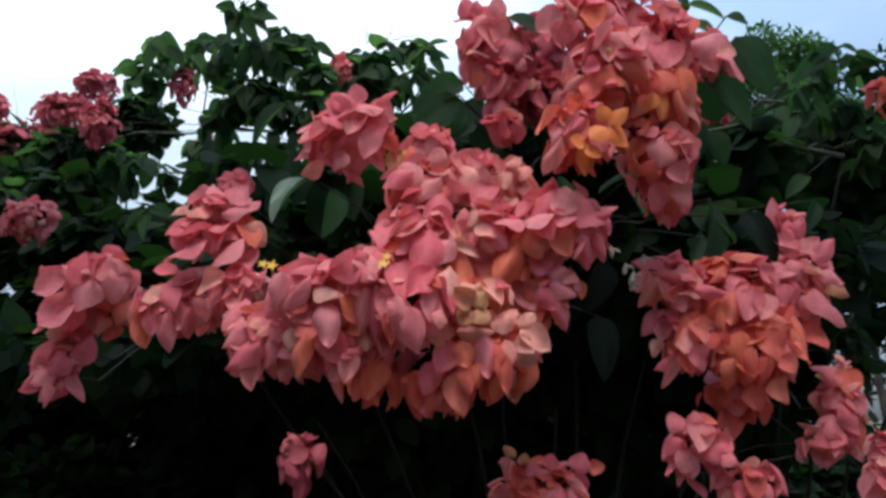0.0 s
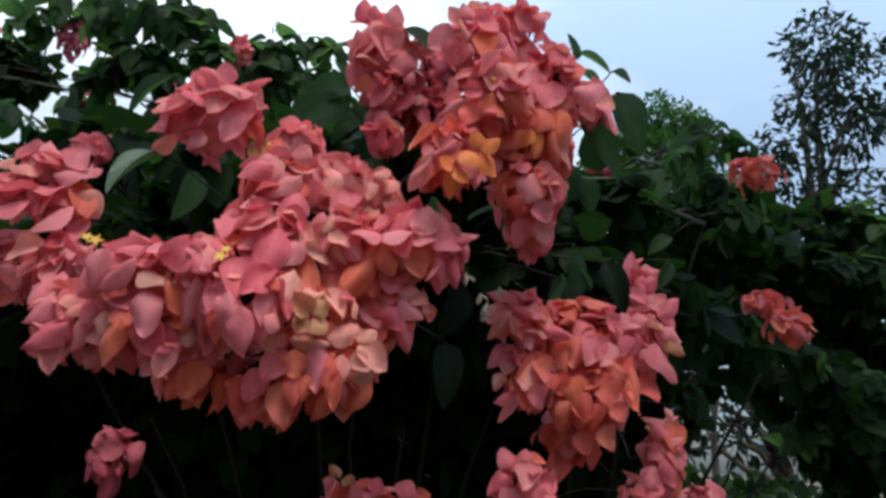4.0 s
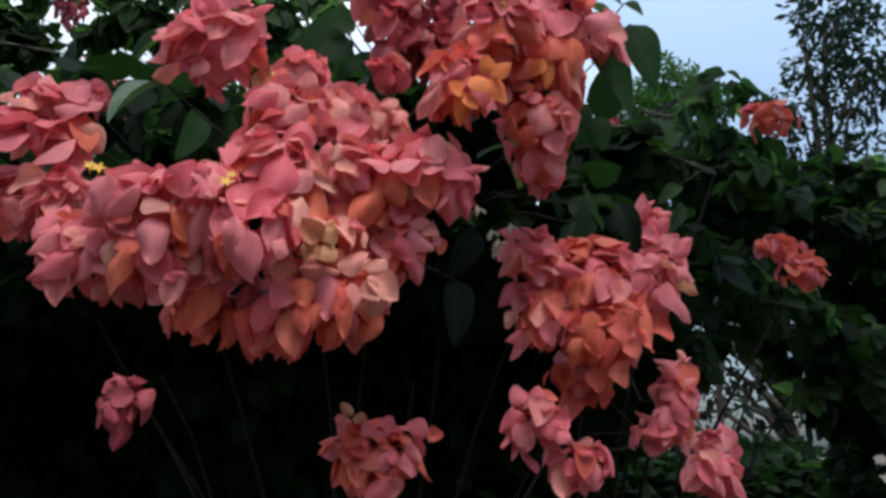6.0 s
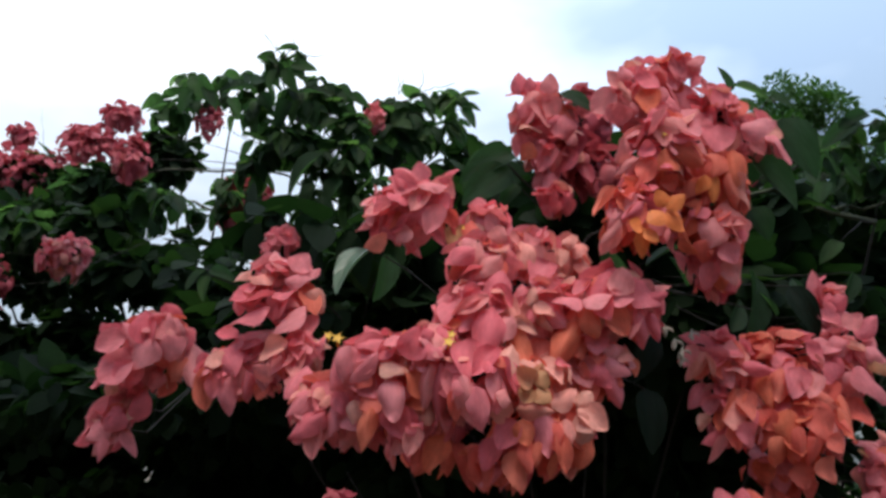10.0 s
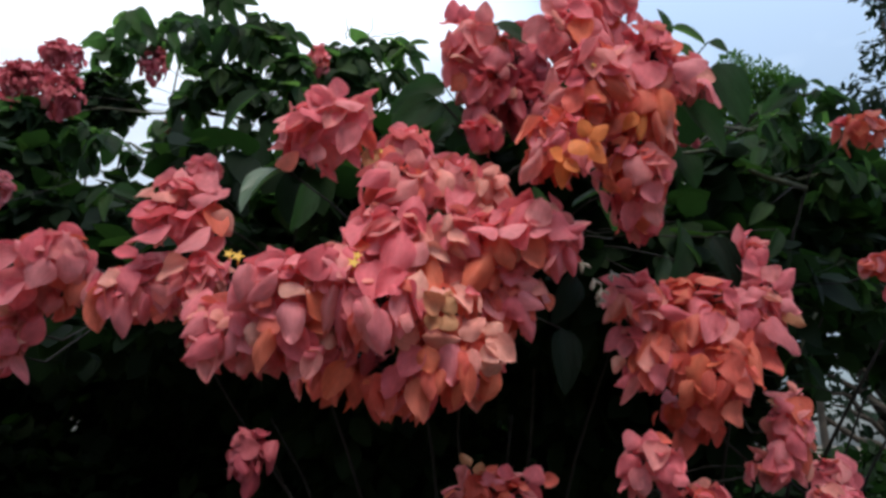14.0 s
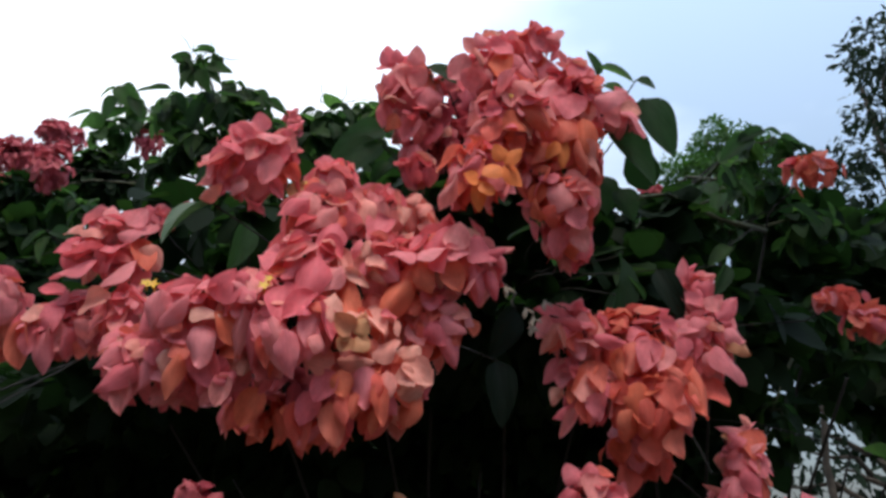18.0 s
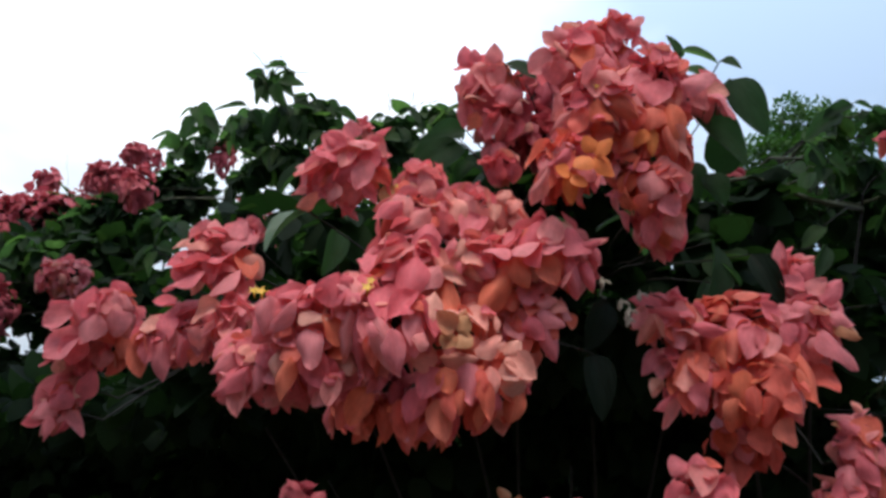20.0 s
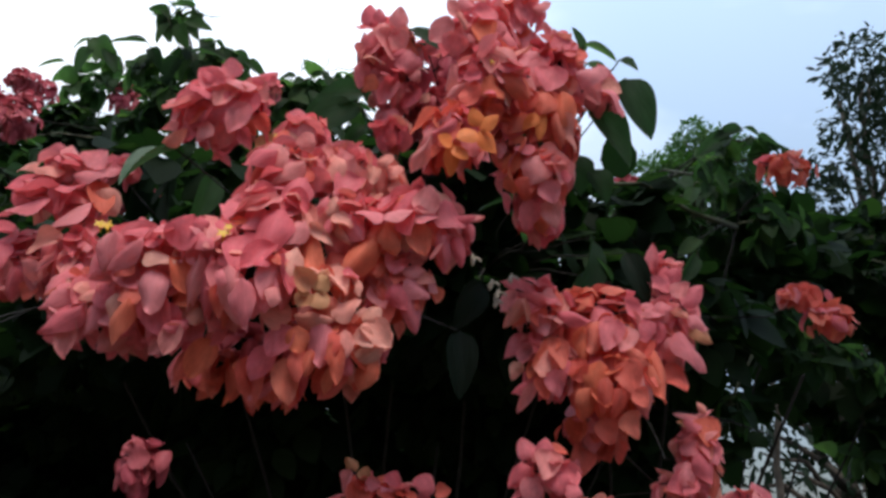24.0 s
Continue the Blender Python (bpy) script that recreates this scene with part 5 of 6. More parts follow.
petal((0.107, 0.917, 1.632), (0.115, 0.921, 1.580), 0.40, "orange", (-0.09, -1.22, 0.29))
petal((0.093, 0.920, 1.659), (0.091, 0.917, 1.601), 0.58, "pink", (0.15, -1.05, 0.46))
petal((0.106, 0.918, 1.645), (0.105, 0.917, 1.605), 0.62, "orange", (0.16, -1.09, 0.05))
petal((0.047, 0.929, 1.662), (0.007, 0.911, 1.674), 0.85, "pale", (-0.12, -0.88, 0.22))
petal((0.050, 0.925, 1.663), (0.095, 0.908, 1.662), 0.54, "pale", (-0.15, -1.13, 0.30))
petal((0.048, 0.923, 1.649), (0.025, 0.927, 1.611), 0.81, "pink", (-0.00, -0.91, 0.40))
petal((0.060, 0.919, 1.623), (0.064, 0.921, 1.580), 0.52, "orange", (-0.09, -1.02, 0.19))
petal((0.041, 0.932, 1.608), (0.054, 0.935, 1.554), 0.60, "orange", (0.01, -1.12, 0.18))
petal((0.078, 0.917, 1.619), (0.075, 0.917, 1.587), 0.60, "orange", (0.21, -1.00, 0.36))
petal((0.020, 0.941, 1.625), (0.003, 0.944, 1.583), 0.70, "pink", (0.25, -0.92, 0.29))
petal((-0.011, 0.971, 1.616), (0.002, 0.975, 1.555), 0.54, "orange", (0.01, -1.07, 0.41))
petal((0.058, 0.920, 1.650), (0.062, 0.913, 1.615), 0.82, "orange", (-0.03, -0.82, 0.27))
petal((0.039, 0.876, 1.670), (0.023, 0.863, 1.678), 1.61, "pink", (-0.04, -1.04, 0.36))
petal((-0.009, 0.849, 1.687), (-0.001, 0.857, 1.634), 0.55, "pink", (0.02, -0.86, 0.24))
petal((-0.024, 0.854, 1.681), (-0.036, 0.846, 1.692), 1.50, "pink", (0.03, -0.81, 0.28))


SPRAYS = []


def spray(root, x, y, z, rx, rz):
    """A leafy branch end: a forked twig with pointed leaves in pairs, filling a loose ellipsoid."""
    n = len(SPRAYS)
    SPRAYS.append(n)
    rng = random.Random(3000 + n)
    c, base = Vector((x, y, z)), Vector(root.location)
    ry = min(rx, rz) * 1.0
    hub = nearest_hub(root, c)
    verts, faces = [], []
    tube(verts, faces, [p - c for p in bend(hub, c, 0.05, rng, 5, 0.03)], [0.009, 0.008, 0.007, 0.006, 0.005, 0.004], 5)
    twigs = []
    far = y / 3.0 if y > 2.05 else 1.0
    long = 0.125 * far if y > 2.0 else 0.085
    tips = max(2, int((rx * rz + rx * ry + ry * rz) / 3 / ((0.085 * far) ** 2) * 2.1))
    for k in range(tips):
        h = 1 - 2 * (k + 0.5) / tips
        a = n + k * 2.399963
        q = math.sqrt(1 - h * h)
        d = Vector((q * math.cos(a), q * math.sin(a), h * 0.8 + 0.15)).normalized()
        p = Vector((d.x * rx, d.y * ry, d.z * rz)) * rng.uniform(0.3, 0.85)
        pts = bend((0, 0, 0), p, 0.015, rng, 3, 0.01)
        tube(verts, faces, pts, [0.004, 0.0032, 0.0026, 0.002], 4)
        twigs.append((p, d))
    holder = blob("branch", verts, faces, STEM, root, at=tuple(c - base))
    for p, d in twigs:
        leaves = rng.choice((5, 6, 7))
        start = rng.uniform(0, 6.3)
        up = (d + Vector((0, 0, 0.5))).normalized()
        u = up.orthogonal().normalized()
        v = up.cross(u)
        for s in range(leaves):
            a = start + 2 * math.pi * s / leaves + rng.gauss(0, 0.25)
            out = u * math.cos(a) + v * math.sin(a)
            ahead = (out + up * rng.uniform(-0.1, 0.5) + DOWN * rng.uniform(0.3, 1.6)).normalized()
            face = up * 0.7 + out * 0.4 + Vector((rng.gauss(0, 0.25), rng.gauss(-0.15, 0.25), 0.6))
            child("leaf", rng.choice(LEAVES), holder, oriented(p + out * 0.008, ahead, face, long * rng.uniform(0.6, 1.15)))


spray(back_shrub, -0.716, 2.220, 3.164, 0.104, 0.059)
spray(far_shrub, -2.249, 6.000, 5.540, 0.361, 0.155)
spray(far_shrub, -2.787, 6.000, 5.498, 0.262, 0.179)
spray(far_shrub, -2.951, 6.000, 5.197, 0.324, 0.224)
spray(far_shrub, -3.026, 6.000, 4.754, 0.318, 0.318)
spray(back_shrub, -0.640, 2.400, 3.108, 0.196, 0.081)
spray(back_shrub, -0.596, 2.400, 2.960, 0.193, 0.117)
spray(back_shrub, -0.517, 2.400, 2.757, 0.183, 0.149)
spray(back_shrub, -0.756, 2.400, 2.884, 0.141, 0.128)
spray(back_shrub, -0.875, 2.400, 2.763, 0.096, 0.103)
spray(back_shrub, -1.361, 3.620, 3.144, 0.187, 0.187)
spray(back_shrub, -0.610, 2.400, 2.574, 0.123, 0.135)
spray(back_shrub, -0.397, 2.400, 2.606, 0.112, 0.135)
spray(back_shrub, -0.274, 2.550, 3.124, 0.133, 0.081)
spray(back_shrub, -0.309, 2.550, 3.038, 0.163, 0.099)
spray(back_shrub, -0.060, 2.550, 3.160, 0.123, 0.065)
spray(back_shrub, -0.184, 2.550, 2.966, 0.135, 0.089)
spray(far_shrub, -2.330, 6.000, 5.432, 0.249, 0.154)
spray(back_shrub, -0.863, 2.400, 3.037, 0.095, 0.083)
spray(back_shrub, -0.801, 2.400, 2.851, 0.092, 0.092)
spray(far_shrub, -2.467, 6.000, 5.300, 0.207, 0.177)
spray(back_shrub, -1.715, 3.620, 3.096, 0.186, 0.129)
spray(back_shrub, -1.915, 3.620, 3.173, 0.137, 0.120)
spray(back_shrub, -0.568, 2.400, 3.098, 0.124, 0.071)
spray(back_shrub, -0.455, 2.400, 2.936, 0.105, 0.093)
spray(back_shrub, -0.661, 2.400, 2.848, 0.104, 0.093)
spray(back_shrub, -2.458, 3.880, 3.395, 0.222, 0.148)
spray(back_shrub, -0.024, 2.550, 3.024, 0.089, 0.059)
spray(back_shrub, -2.188, 3.750, 3.044, 0.262, 0.227)
spray(far_shrub, -4.383, 6.000, 4.621, 0.318, 0.150)
spray(back_shrub, -2.748, 3.750, 2.998, 0.210, 0.210)
spray(far_shrub, -5.043, 6.000, 4.539, 0.346, 0.346)
spray(back_shrub, -2.911, 3.500, 2.804, 0.260, 0.292)
spray(side_shrub, 1.202, 2.200, 2.454, 0.155, 0.093)
spray(side_shrub, 1.582, 2.200, 2.465, 0.147, 0.094)
spray(side_shrub, 1.649, 2.400, 2.177, 0.130, 0.098)
spray(side_shrub, 2.018, 2.600, 2.067, 0.255, 0.093)
spray(side_shrub, 2.222, 2.800, 1.735, 0.119, 0.096)
spray(side_shrub, 1.321, 2.200, 1.790, 0.075, 0.075)
spray(side_shrub, 2.696, 2.800, 2.583, 0.214, 0.429)
spray(side_shrub, 2.559, 2.800, 1.871, 0.245, 0.294)
spray(back_shrub, -0.317, 1.850, 2.159, 0.131, 0.082)
spray(back_shrub, -0.239, 1.800, 2.061, 0.094, 0.063)
spray(side_shrub, 0.414, 1.600, 2.271, 0.089, 0.089)
spray(side_shrub, 1.352, 1.980, 2.674, 0.122, 0.050)
spray(side_shrub, 1.268, 2.000, 2.599, 0.102, 0.066)
spray(side_shrub, 1.457, 2.000, 2.640, 0.083, 0.068)
spray(side_shrub, 1.166, 2.000, 2.491, 0.100, 0.063)
spray(side_shrub, 1.398, 2.100, 2.562, 0.127, 0.081)


def single_leaf(foot, tip, width, root=front_shrub, meshes=LEAVES, face=None):
    """One large leaf on its stalk, from its foot to its tip."""
    rng = random.Random(int(1000 * (foot[0] + 3 * foot[2])))
    base = Vector(root.location)
    f, t = Vector(foot), Vector(tip)
    hub = nearest_hub(root, f)
    verts, faces = [], []
    tube(verts, faces, [p - f for p in bend(hub, f, 0.02, rng, 5, 0.012)], [0.0026, 0.0024, 0.0022, 0.002, 0.0018, 0.0015], 5)
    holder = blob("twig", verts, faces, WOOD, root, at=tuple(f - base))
    if face is None:
        turned = f.y > 1.15 and meshes is LEAVES
        face = (-0.1 + rng.choice((-1, 1)) * rng.uniform(0.4, 0.9), -0.55, 0.5 + rng.uniform(-0.3, 0.5)) if turned else (-0.1, -0.75, 0.5)
    m = oriented((0, 0, 0), t - f, face, (t - f).length)
    child("leaf", rng.choice(meshes), holder, m @ Matrix.Diagonal((width / 0.76, 1, 1, 1)))


single_leaf((-0.173, 1.000, 1.934), (-0.229, 0.930, 1.863), 0.58, meshes=GREY_LEAVES, face=(-0.25, -0.5, 0.85))
single_leaf((-0.17, 1.2, 1.988), (-0.181, 1.18, 1.892), 0.5)
single_leaf((0.17, 1.08, 2.272), (0.229, 1.06, 2.229), 0.6)
single_leaf((0.578, 1.3, 1.972), (0.562, 1.25, 1.811), 0.5)
single_leaf((0.739, 1.4, 1.893), (0.733, 1.45, 2.018), 0.32)
single_leaf((0.851, 1.4, 1.995), (0.795, 1.38, 1.904), 0.34)
single_leaf((0.205, 1.1, 2.253), (0.192, 1.12, 2.284), 0.6)
single_leaf((0.178, 1.1, 2.276), (0.228, 1.08, 2.247), 0.5)
single_leaf((1.453, 1.9, 1.617), (1.371, 1.85, 1.67), 0.5)
single_leaf((0.562, 1.4, 1.864), (0.626, 1.45, 1.958), 0.36)
single_leaf((0.409, 1.2, 1.993), (0.319, 1.15, 1.965), 0.5)
single_leaf((0.307, 1.2, 1.887), (0.245, 1.2, 1.998), 0.5)
single_leaf((0.427, 1.25, 1.929), (0.392, 1.2, 1.981), 0.45)

single_leaf((-0.763, 2.200, 3.112), (-0.812, 2.180, 3.120), 0.60, back_shrub, face=(0.34, -1.02, 0.74))
single_leaf((-0.736, 2.200, 3.109), (-0.779, 2.180, 3.153), 0.50, back_shrub, face=(0.12, -0.70, 0.44))
single_leaf((-0.737, 2.200, 3.096), (-0.768, 2.180, 2.995), 0.50, back_shrub, face=(-0.35, -1.04, 0.62))
single_leaf((-0.703, 2.220, 3.137), (-0.652, 2.200, 3.185), 0.50, back_shrub, face=(0.12, -0.58, 0.67))
single_leaf((-0.685, 2.200, 3.113), (-0.579, 2.180, 3.088), 0.55, back_shrub, face=(0.10, -0.94, 0.19))
single_leaf((-0.673, 2.200, 3.094), (-0.613, 2.180, 3.031), 0.50, back_shrub, face=(-0.05, -0.73, 0.47))
single_leaf((-0.704, 2.200, 3.098), (-0.658, 2.180, 2.987), 0.55, back_shrub, face=(-0.43, -0.96, 0.13))
single_leaf((-0.735, 2.250, 3.159), (-0.729, 2.230, 3.203), 0.50, back_shrub, face=(-0.06, -1.08, 0.42))
single_leaf((-0.847, 2.300, 3.073), (-0.989, 2.280, 3.061), 0.42, back_shrub, face=(-0.02, -0.81, 0.76))
single_leaf((-0.828, 2.300, 3.047), (-0.772, 2.280, 2.956), 0.50, back_shrub, face=(-0.34, -1.32, 0.66))
single_leaf((-0.677, 2.300, 3.048), (-0.537, 2.280, 3.056), 0.50, back_shrub, face=(0.21, -0.53, 0.52))
single_leaf((-0.528, 2.350, 3.111), (-0.453, 2.330, 3.020), 0.60, back_shrub, face=(0.02, -0.82, 0.17))
single_leaf((-0.479, 2.350, 3.065), (-0.384, 2.330, 3.005), 0.42, back_shrub, face=(-0.22, -0.73, 0.33))
single_leaf((-0.594, 2.350, 3.110), (-0.520, 2.330, 3.021), 0.60, back_shrub, face=(0.33, -1.18, 0.36))
single_leaf((-0.716, 2.300, 3.018), (-0.750, 2.280, 2.879), 0.50, back_shrub, face=(0.15, -0.98, 0.21))
single_leaf((-0.665, 2.300, 3.012), (-0.695, 2.280, 2.893), 0.50, back_shrub, face=(-0.39, -1.00, 0.79))
single_leaf((-0.624, 2.300, 3.011), (-0.596, 2.280, 2.886), 0.60, back_shrub, face=(-0.00, -0.73, 0.34))
single_leaf((-0.543, 2.350, 3.039), (-0.482, 2.330, 2.927), 0.60, back_shrub, face=(0.09, -0.82, 0.25))
single_leaf((-0.506, 2.400, 3.048), (-0.434, 2.380, 2.916), 0.45, back_shrub, face=(-0.19, -0.80, 0.71))
single_leaf((-0.537, 2.200, 2.722), (-0.683, 2.180, 2.571), 0.62, back_shrub, face=(-0.11, -0.73, 0.90))
single_leaf((-0.489, 2.300, 2.664), (-0.558, 2.280, 2.548), 0.70, back_shrub, face=(-0.27, -1.12, 0.67))
single_leaf((-0.502, 2.400, 2.838), (-0.392, 2.380, 2.764), 0.50, back_shrub, face=(0.00, -0.86, 0.52))
single_leaf((-0.587, 2.300, 2.642), (-0.637, 2.280, 2.517), 0.50, back_shrub, face=(-0.16, -0.73, 0.38))
single_leaf((-0.473, 2.400, 2.806), (-0.486, 2.380, 2.672), 0.60, back_shrub, face=(0.08, -1.10, 0.28))
single_leaf((-0.555, 2.300, 2.589), (-0.512, 2.280, 2.443), 0.50, back_shrub, face=(-0.07, -0.95, 0.61))
single_leaf((-0.466, 2.400, 2.632), (-0.478, 2.380, 2.468), 0.55, back_shrub, face=(-0.10, -0.96, 0.50))
single_leaf((-0.300, 2.500, 3.126), (-0.361, 2.480, 3.099), 0.60, back_shrub, face=(-0.21, -1.18, 0.21))
single_leaf((-0.241, 2.500, 3.125), (-0.161, 2.480, 3.155), 0.50, back_shrub, face=(-0.27, -0.95, 0.48))
single_leaf((-0.195, 2.500, 3.152), (-0.122, 2.480, 3.060), 0.45, back_shrub, face=(0.11, -0.72, 0.85))
single_leaf((-0.230, 2.500, 3.055), (-0.177, 2.480, 2.950), 0.50, back_shrub, face=(0.19, -0.88, 0.82))
single_leaf((-0.267, 2.500, 3.070), (-0.305, 2.480, 2.969), 0.60, back_shrub, face=(0.17, -0.94, 0.53))
single_leaf((-0.182, 2.500, 3.087), (-0.117, 2.480, 3.008), 0.40, back_shrub, face=(0.15, -0.79, 0.68))
single_leaf((-0.302, 2.500, 2.975), (-0.227, 2.480, 2.868), 0.55, back_shrub, face=(-0.00, -0.69, 0.39))
single_leaf((-0.398, 2.500, 2.923), (-0.298, 2.480, 2.870), 0.50, back_shrub, face=(-0.01, -0.92, 0.61))
single_leaf((-0.035, 2.500, 3.120), (-0.112, 2.480, 3.046), 0.60, back_shrub, face=(-0.46, -0.77, 0.74))
single_leaf((-0.022, 2.500, 3.128), (0.071, 2.480, 3.150), 0.60, back_shrub, face=(0.04, -0.85, 0.58))
single_leaf((-0.010, 2.500, 3.097), (0.072, 2.480, 3.072), 0.50, back_shrub, face=(-0.28, -1.02, 0.38))
single_leaf((-0.003, 2.500, 3.078), (0.048, 2.480, 2.975), 0.50, back_shrub, face=(-0.12, -0.63, 0.26))
single_leaf((-0.133, 2.500, 2.990), (-0.093, 2.480, 2.913), 0.60, back_shrub, face=(0.13, -1.19, 0.29))
single_leaf((-0.065, 2.500, 3.010), (0.002, 2.480, 2.895), 0.40, back_shrub, face=(-0.10, -0.58, 0.33))
single_leaf((-1.548, 3.200, 3.711), (-1.631, 3.180, 3.664), 0.32, back_shrub, face=(-0.56, -0.75, 0.45))
single_leaf((-1.534, 3.200, 3.726), (-1.390, 3.180, 3.564), 0.60, back_shrub, face=(-0.33, -1.07, 0.31))
single_leaf((-1.536, 3.200, 3.659), (-1.586, 3.180, 3.497), 0.60, back_shrub, face=(-0.07, -0.69, 0.13))
single_leaf((-1.462, 3.200, 3.658), (-1.367, 3.180, 3.524), 0.50, back_shrub, face=(0.41, -0.85, 0.38))
single_leaf((-1.652, 3.200, 3.553), (-1.779, 3.180, 3.519), 0.50, back_shrub, face=(0.06, -0.82, 0.97))
single_leaf((-1.229, 3.000, 3.463), (-1.160, 2.980, 3.332), 0.50, back_shrub, face=(0.15, -0.92, 0.37))
single_leaf((-1.195, 3.000, 3.355), (-1.215, 2.980, 3.265), 0.60, back_shrub, face=(-0.20, -0.92, 0.61))
single_leaf((-1.149, 3.000, 3.242), (-1.062, 2.980, 3.222), 0.50, back_shrub, face=(-0.23, -0.49, 0.44))
single_leaf((-1.087, 3.000, 3.205), (-1.136, 2.980, 3.106), 0.60, back_shrub, face=(-0.12, -0.63, 0.02))
single_leaf((-0.512, 1.150, 1.947), (-0.542, 1.130, 1.908), 0.60, front_shrub, face=(-0.30, -0.71, 0.46))
single_leaf((-0.502, 1.150, 1.947), (-0.449, 1.130, 1.923), 0.45, front_shrub, face=(-0.09, -0.75, 0.33))
single_leaf((-0.506, 1.150, 1.936), (-0.508, 1.130, 1.886), 0.50, front_shrub, face=(-0.13, -1.14, 0.05))
single_leaf((0.085, 1.220, 2.218), (-0.024, 1.200, 2.164), 0.60, front_shrub, face=(0.19, -1.05, 0.30))
single_leaf((0.080, 1.200, 2.169), (-0.022, 1.180, 2.095), 0.62, front_shrub, face=(0.22, -0.61, 0.34))
single_leaf((0.053, 1.250, 2.235), (-0.022, 1.230, 2.148), 0.55, front_shrub, face=(-0.21, -0.86, 0.25))
single_leaf((0.096, 1.250, 2.157), (0.058, 1.230, 2.098), 0.60, front_shrub, face=(0.03, -0.81, 0.49))
single_leaf((0.513, 1.120, 2.290), (0.500, 1.100, 2.341), 0.80, front_shrub, face=(0.07, -0.68, 0.86))
single_leaf((0.513, 1.100, 2.294), (0.573, 1.080, 2.258), 0.42, front_shrub, face=(0.24, -1.22, 0.66))
single_leaf((0.530, 1.140, 2.282), (0.568, 1.120, 2.251), 0.60, front_shrub, face=(-0.34, -1.16, 0.61))
single_leaf((0.583, 1.100, 2.267), (0.612, 1.080, 2.238), 0.75, front_shrub, face=(-0.25, -0.91, 0.69))
single_leaf((0.585, 1.080, 2.209), (0.627, 1.060, 2.088), 0.56, front_shrub, face=(-0.24, -1.04, 0.53))
single_leaf((0.518, 1.100, 2.154), (0.596, 1.080, 2.036), 0.64, front_shrub, face=(0.18, -0.73, 0.12))
single_leaf((0.558, 1.200, 2.076), (0.578, 1.180, 2.009), 0.80, front_shrub, face=(-0.23, -0.88, 0.88))
single_leaf((0.508, 1.200, 2.107), (0.536, 1.180, 2.024), 0.90, front_shrub, face=(0.10, -0.65, 0.72))
# hanging in shade: painted darker than their neighbours and turned face down
single_leaf((0.298, 1.160, 1.717), (0.305, 1.140, 1.609), 0.55, front_shrub, face=(0.10, -0.60, -0.50), meshes=SHADED_LEAVES)
single_leaf((0.341, 1.220, 1.831), (0.302, 1.200, 1.733), 0.60, front_shrub, face=(0.10, -0.60, -0.50), meshes=SHADED_LEAVES)
single_leaf((0.640, 1.270, 1.931), (0.677, 1.250, 1.829), 0.50, front_shrub, face=(0.10, -0.60, -0.50), meshes=SHADED_LEAVES)
single_leaf((0.618, 1.300, 1.875), (0.592, 1.280, 1.926), 0.20, front_shrub, face=(0.14, -1.01, 0.48))
single_leaf((1.339, 1.950, 2.705), (1.231, 1.930, 2.659), 0.50, side_shrub, face=(0.23, -0.67, 0.28))
single_leaf((1.348, 1.950, 2.711), (1.407, 1.930, 2.669), 0.50, side_shrub, face=(-0.04, -0.53, 0.44))
single_leaf((1.392, 1.950, 2.670), (1.479, 1.930, 2.608), 0.50, side_shrub, face=(-0.01, -0.28, 0.45))
single_leaf((1.291, 1.950, 2.673), (1.164, 1.930, 2.587), 0.50, side_shrub, face=(-0.12, -1.06, 0.31))
single_leaf((1.467, 1.950, 2.651), (1.491, 1.930, 2.568), 0.50, side_shrub, face=(0.23, -0.87, 0.20))
single_leaf((1.128, 1.900, 2.434), (1.073, 1.880, 2.355), 0.60, side_shrub, face=(-0.30, -0.84, 0.63))
single_leaf((1.198, 1.900, 2.486), (1.229, 1.880, 2.414), 0.50, side_shrub, face=(-0.26, -0.69, 0.35))
single_leaf((1.411, 2.000, 2.446), (1.493, 1.980, 2.361), 0.50, side_shrub, face=(-0.02, -0.73, 0.59))
single_leaf((1.043, 1.750, 2.186), (0.967, 1.730, 2.124), 0.55, side_shrub, face=(-0.19, -0.88, 0.57))


def tendril(foot, tip):
    """A thin wiry shoot that stands above the leaves."""
    rng = random.Random(int(foot[0] * 3000))
    base = Vector(back_shrub.location)
    f, t = Vector(foot), Vector(tip)
    verts, faces = [], []
    tube(verts, faces, [p - f for p in bend(f + (f - t) * 0.8, t, 0.0, rng, 8, 0.012)], [0.0022] * 4 + [0.0018] * 3 + [0.0014, 0.001], 5)
    blob("tendril", verts, faces, STEM, back_shrub, at=tuple(f - base))


tendril((-0.750, 2.220, 3.157), (-0.761, 2.220, 3.244))
tendril((-0.636, 2.220, 3.154), (-0.558, 2.220, 3.165))
tendril((-0.660, 2.220, 3.163), (-0.693, 2.220, 3.254))
tendril((-0.274, 2.550, 3.228), (-0.267, 2.550, 3.277))
tendril((-0.186, 2.550, 3.226), (-0.181, 2.550, 3.314))
tendril((-0.135, 2.550, 3.210), (-0.034, 2.550, 3.237))
tendril((-5.757, 8.000, 6.065), (-5.851, 8.000, 6.448))
tendril((-0.763, 2.220, 3.214), (-0.816, 2.220, 3.284))
tendril((-0.291, 2.550, 3.232), (-0.295, 2.550, 3.298))
dry_bud((0.342, 1.1, 1.787))
dry_bud((0.354, 1.1, 1.772))
dry_bud((0.35, 1.11, 1.76))
dry_bud((0.376, 1.11, 1.804))
dry_bud((0.296, 1.0, 1.791))


# ---- dense inner foliage ----
THICKETS = {}


def thicket(root, x, y, z, rx, ry, rz):
    b = root.location
    THICKETS.setdefault(root.name, []).append((x - b.x, y - b.y, z - b.z, rx, ry, rz))


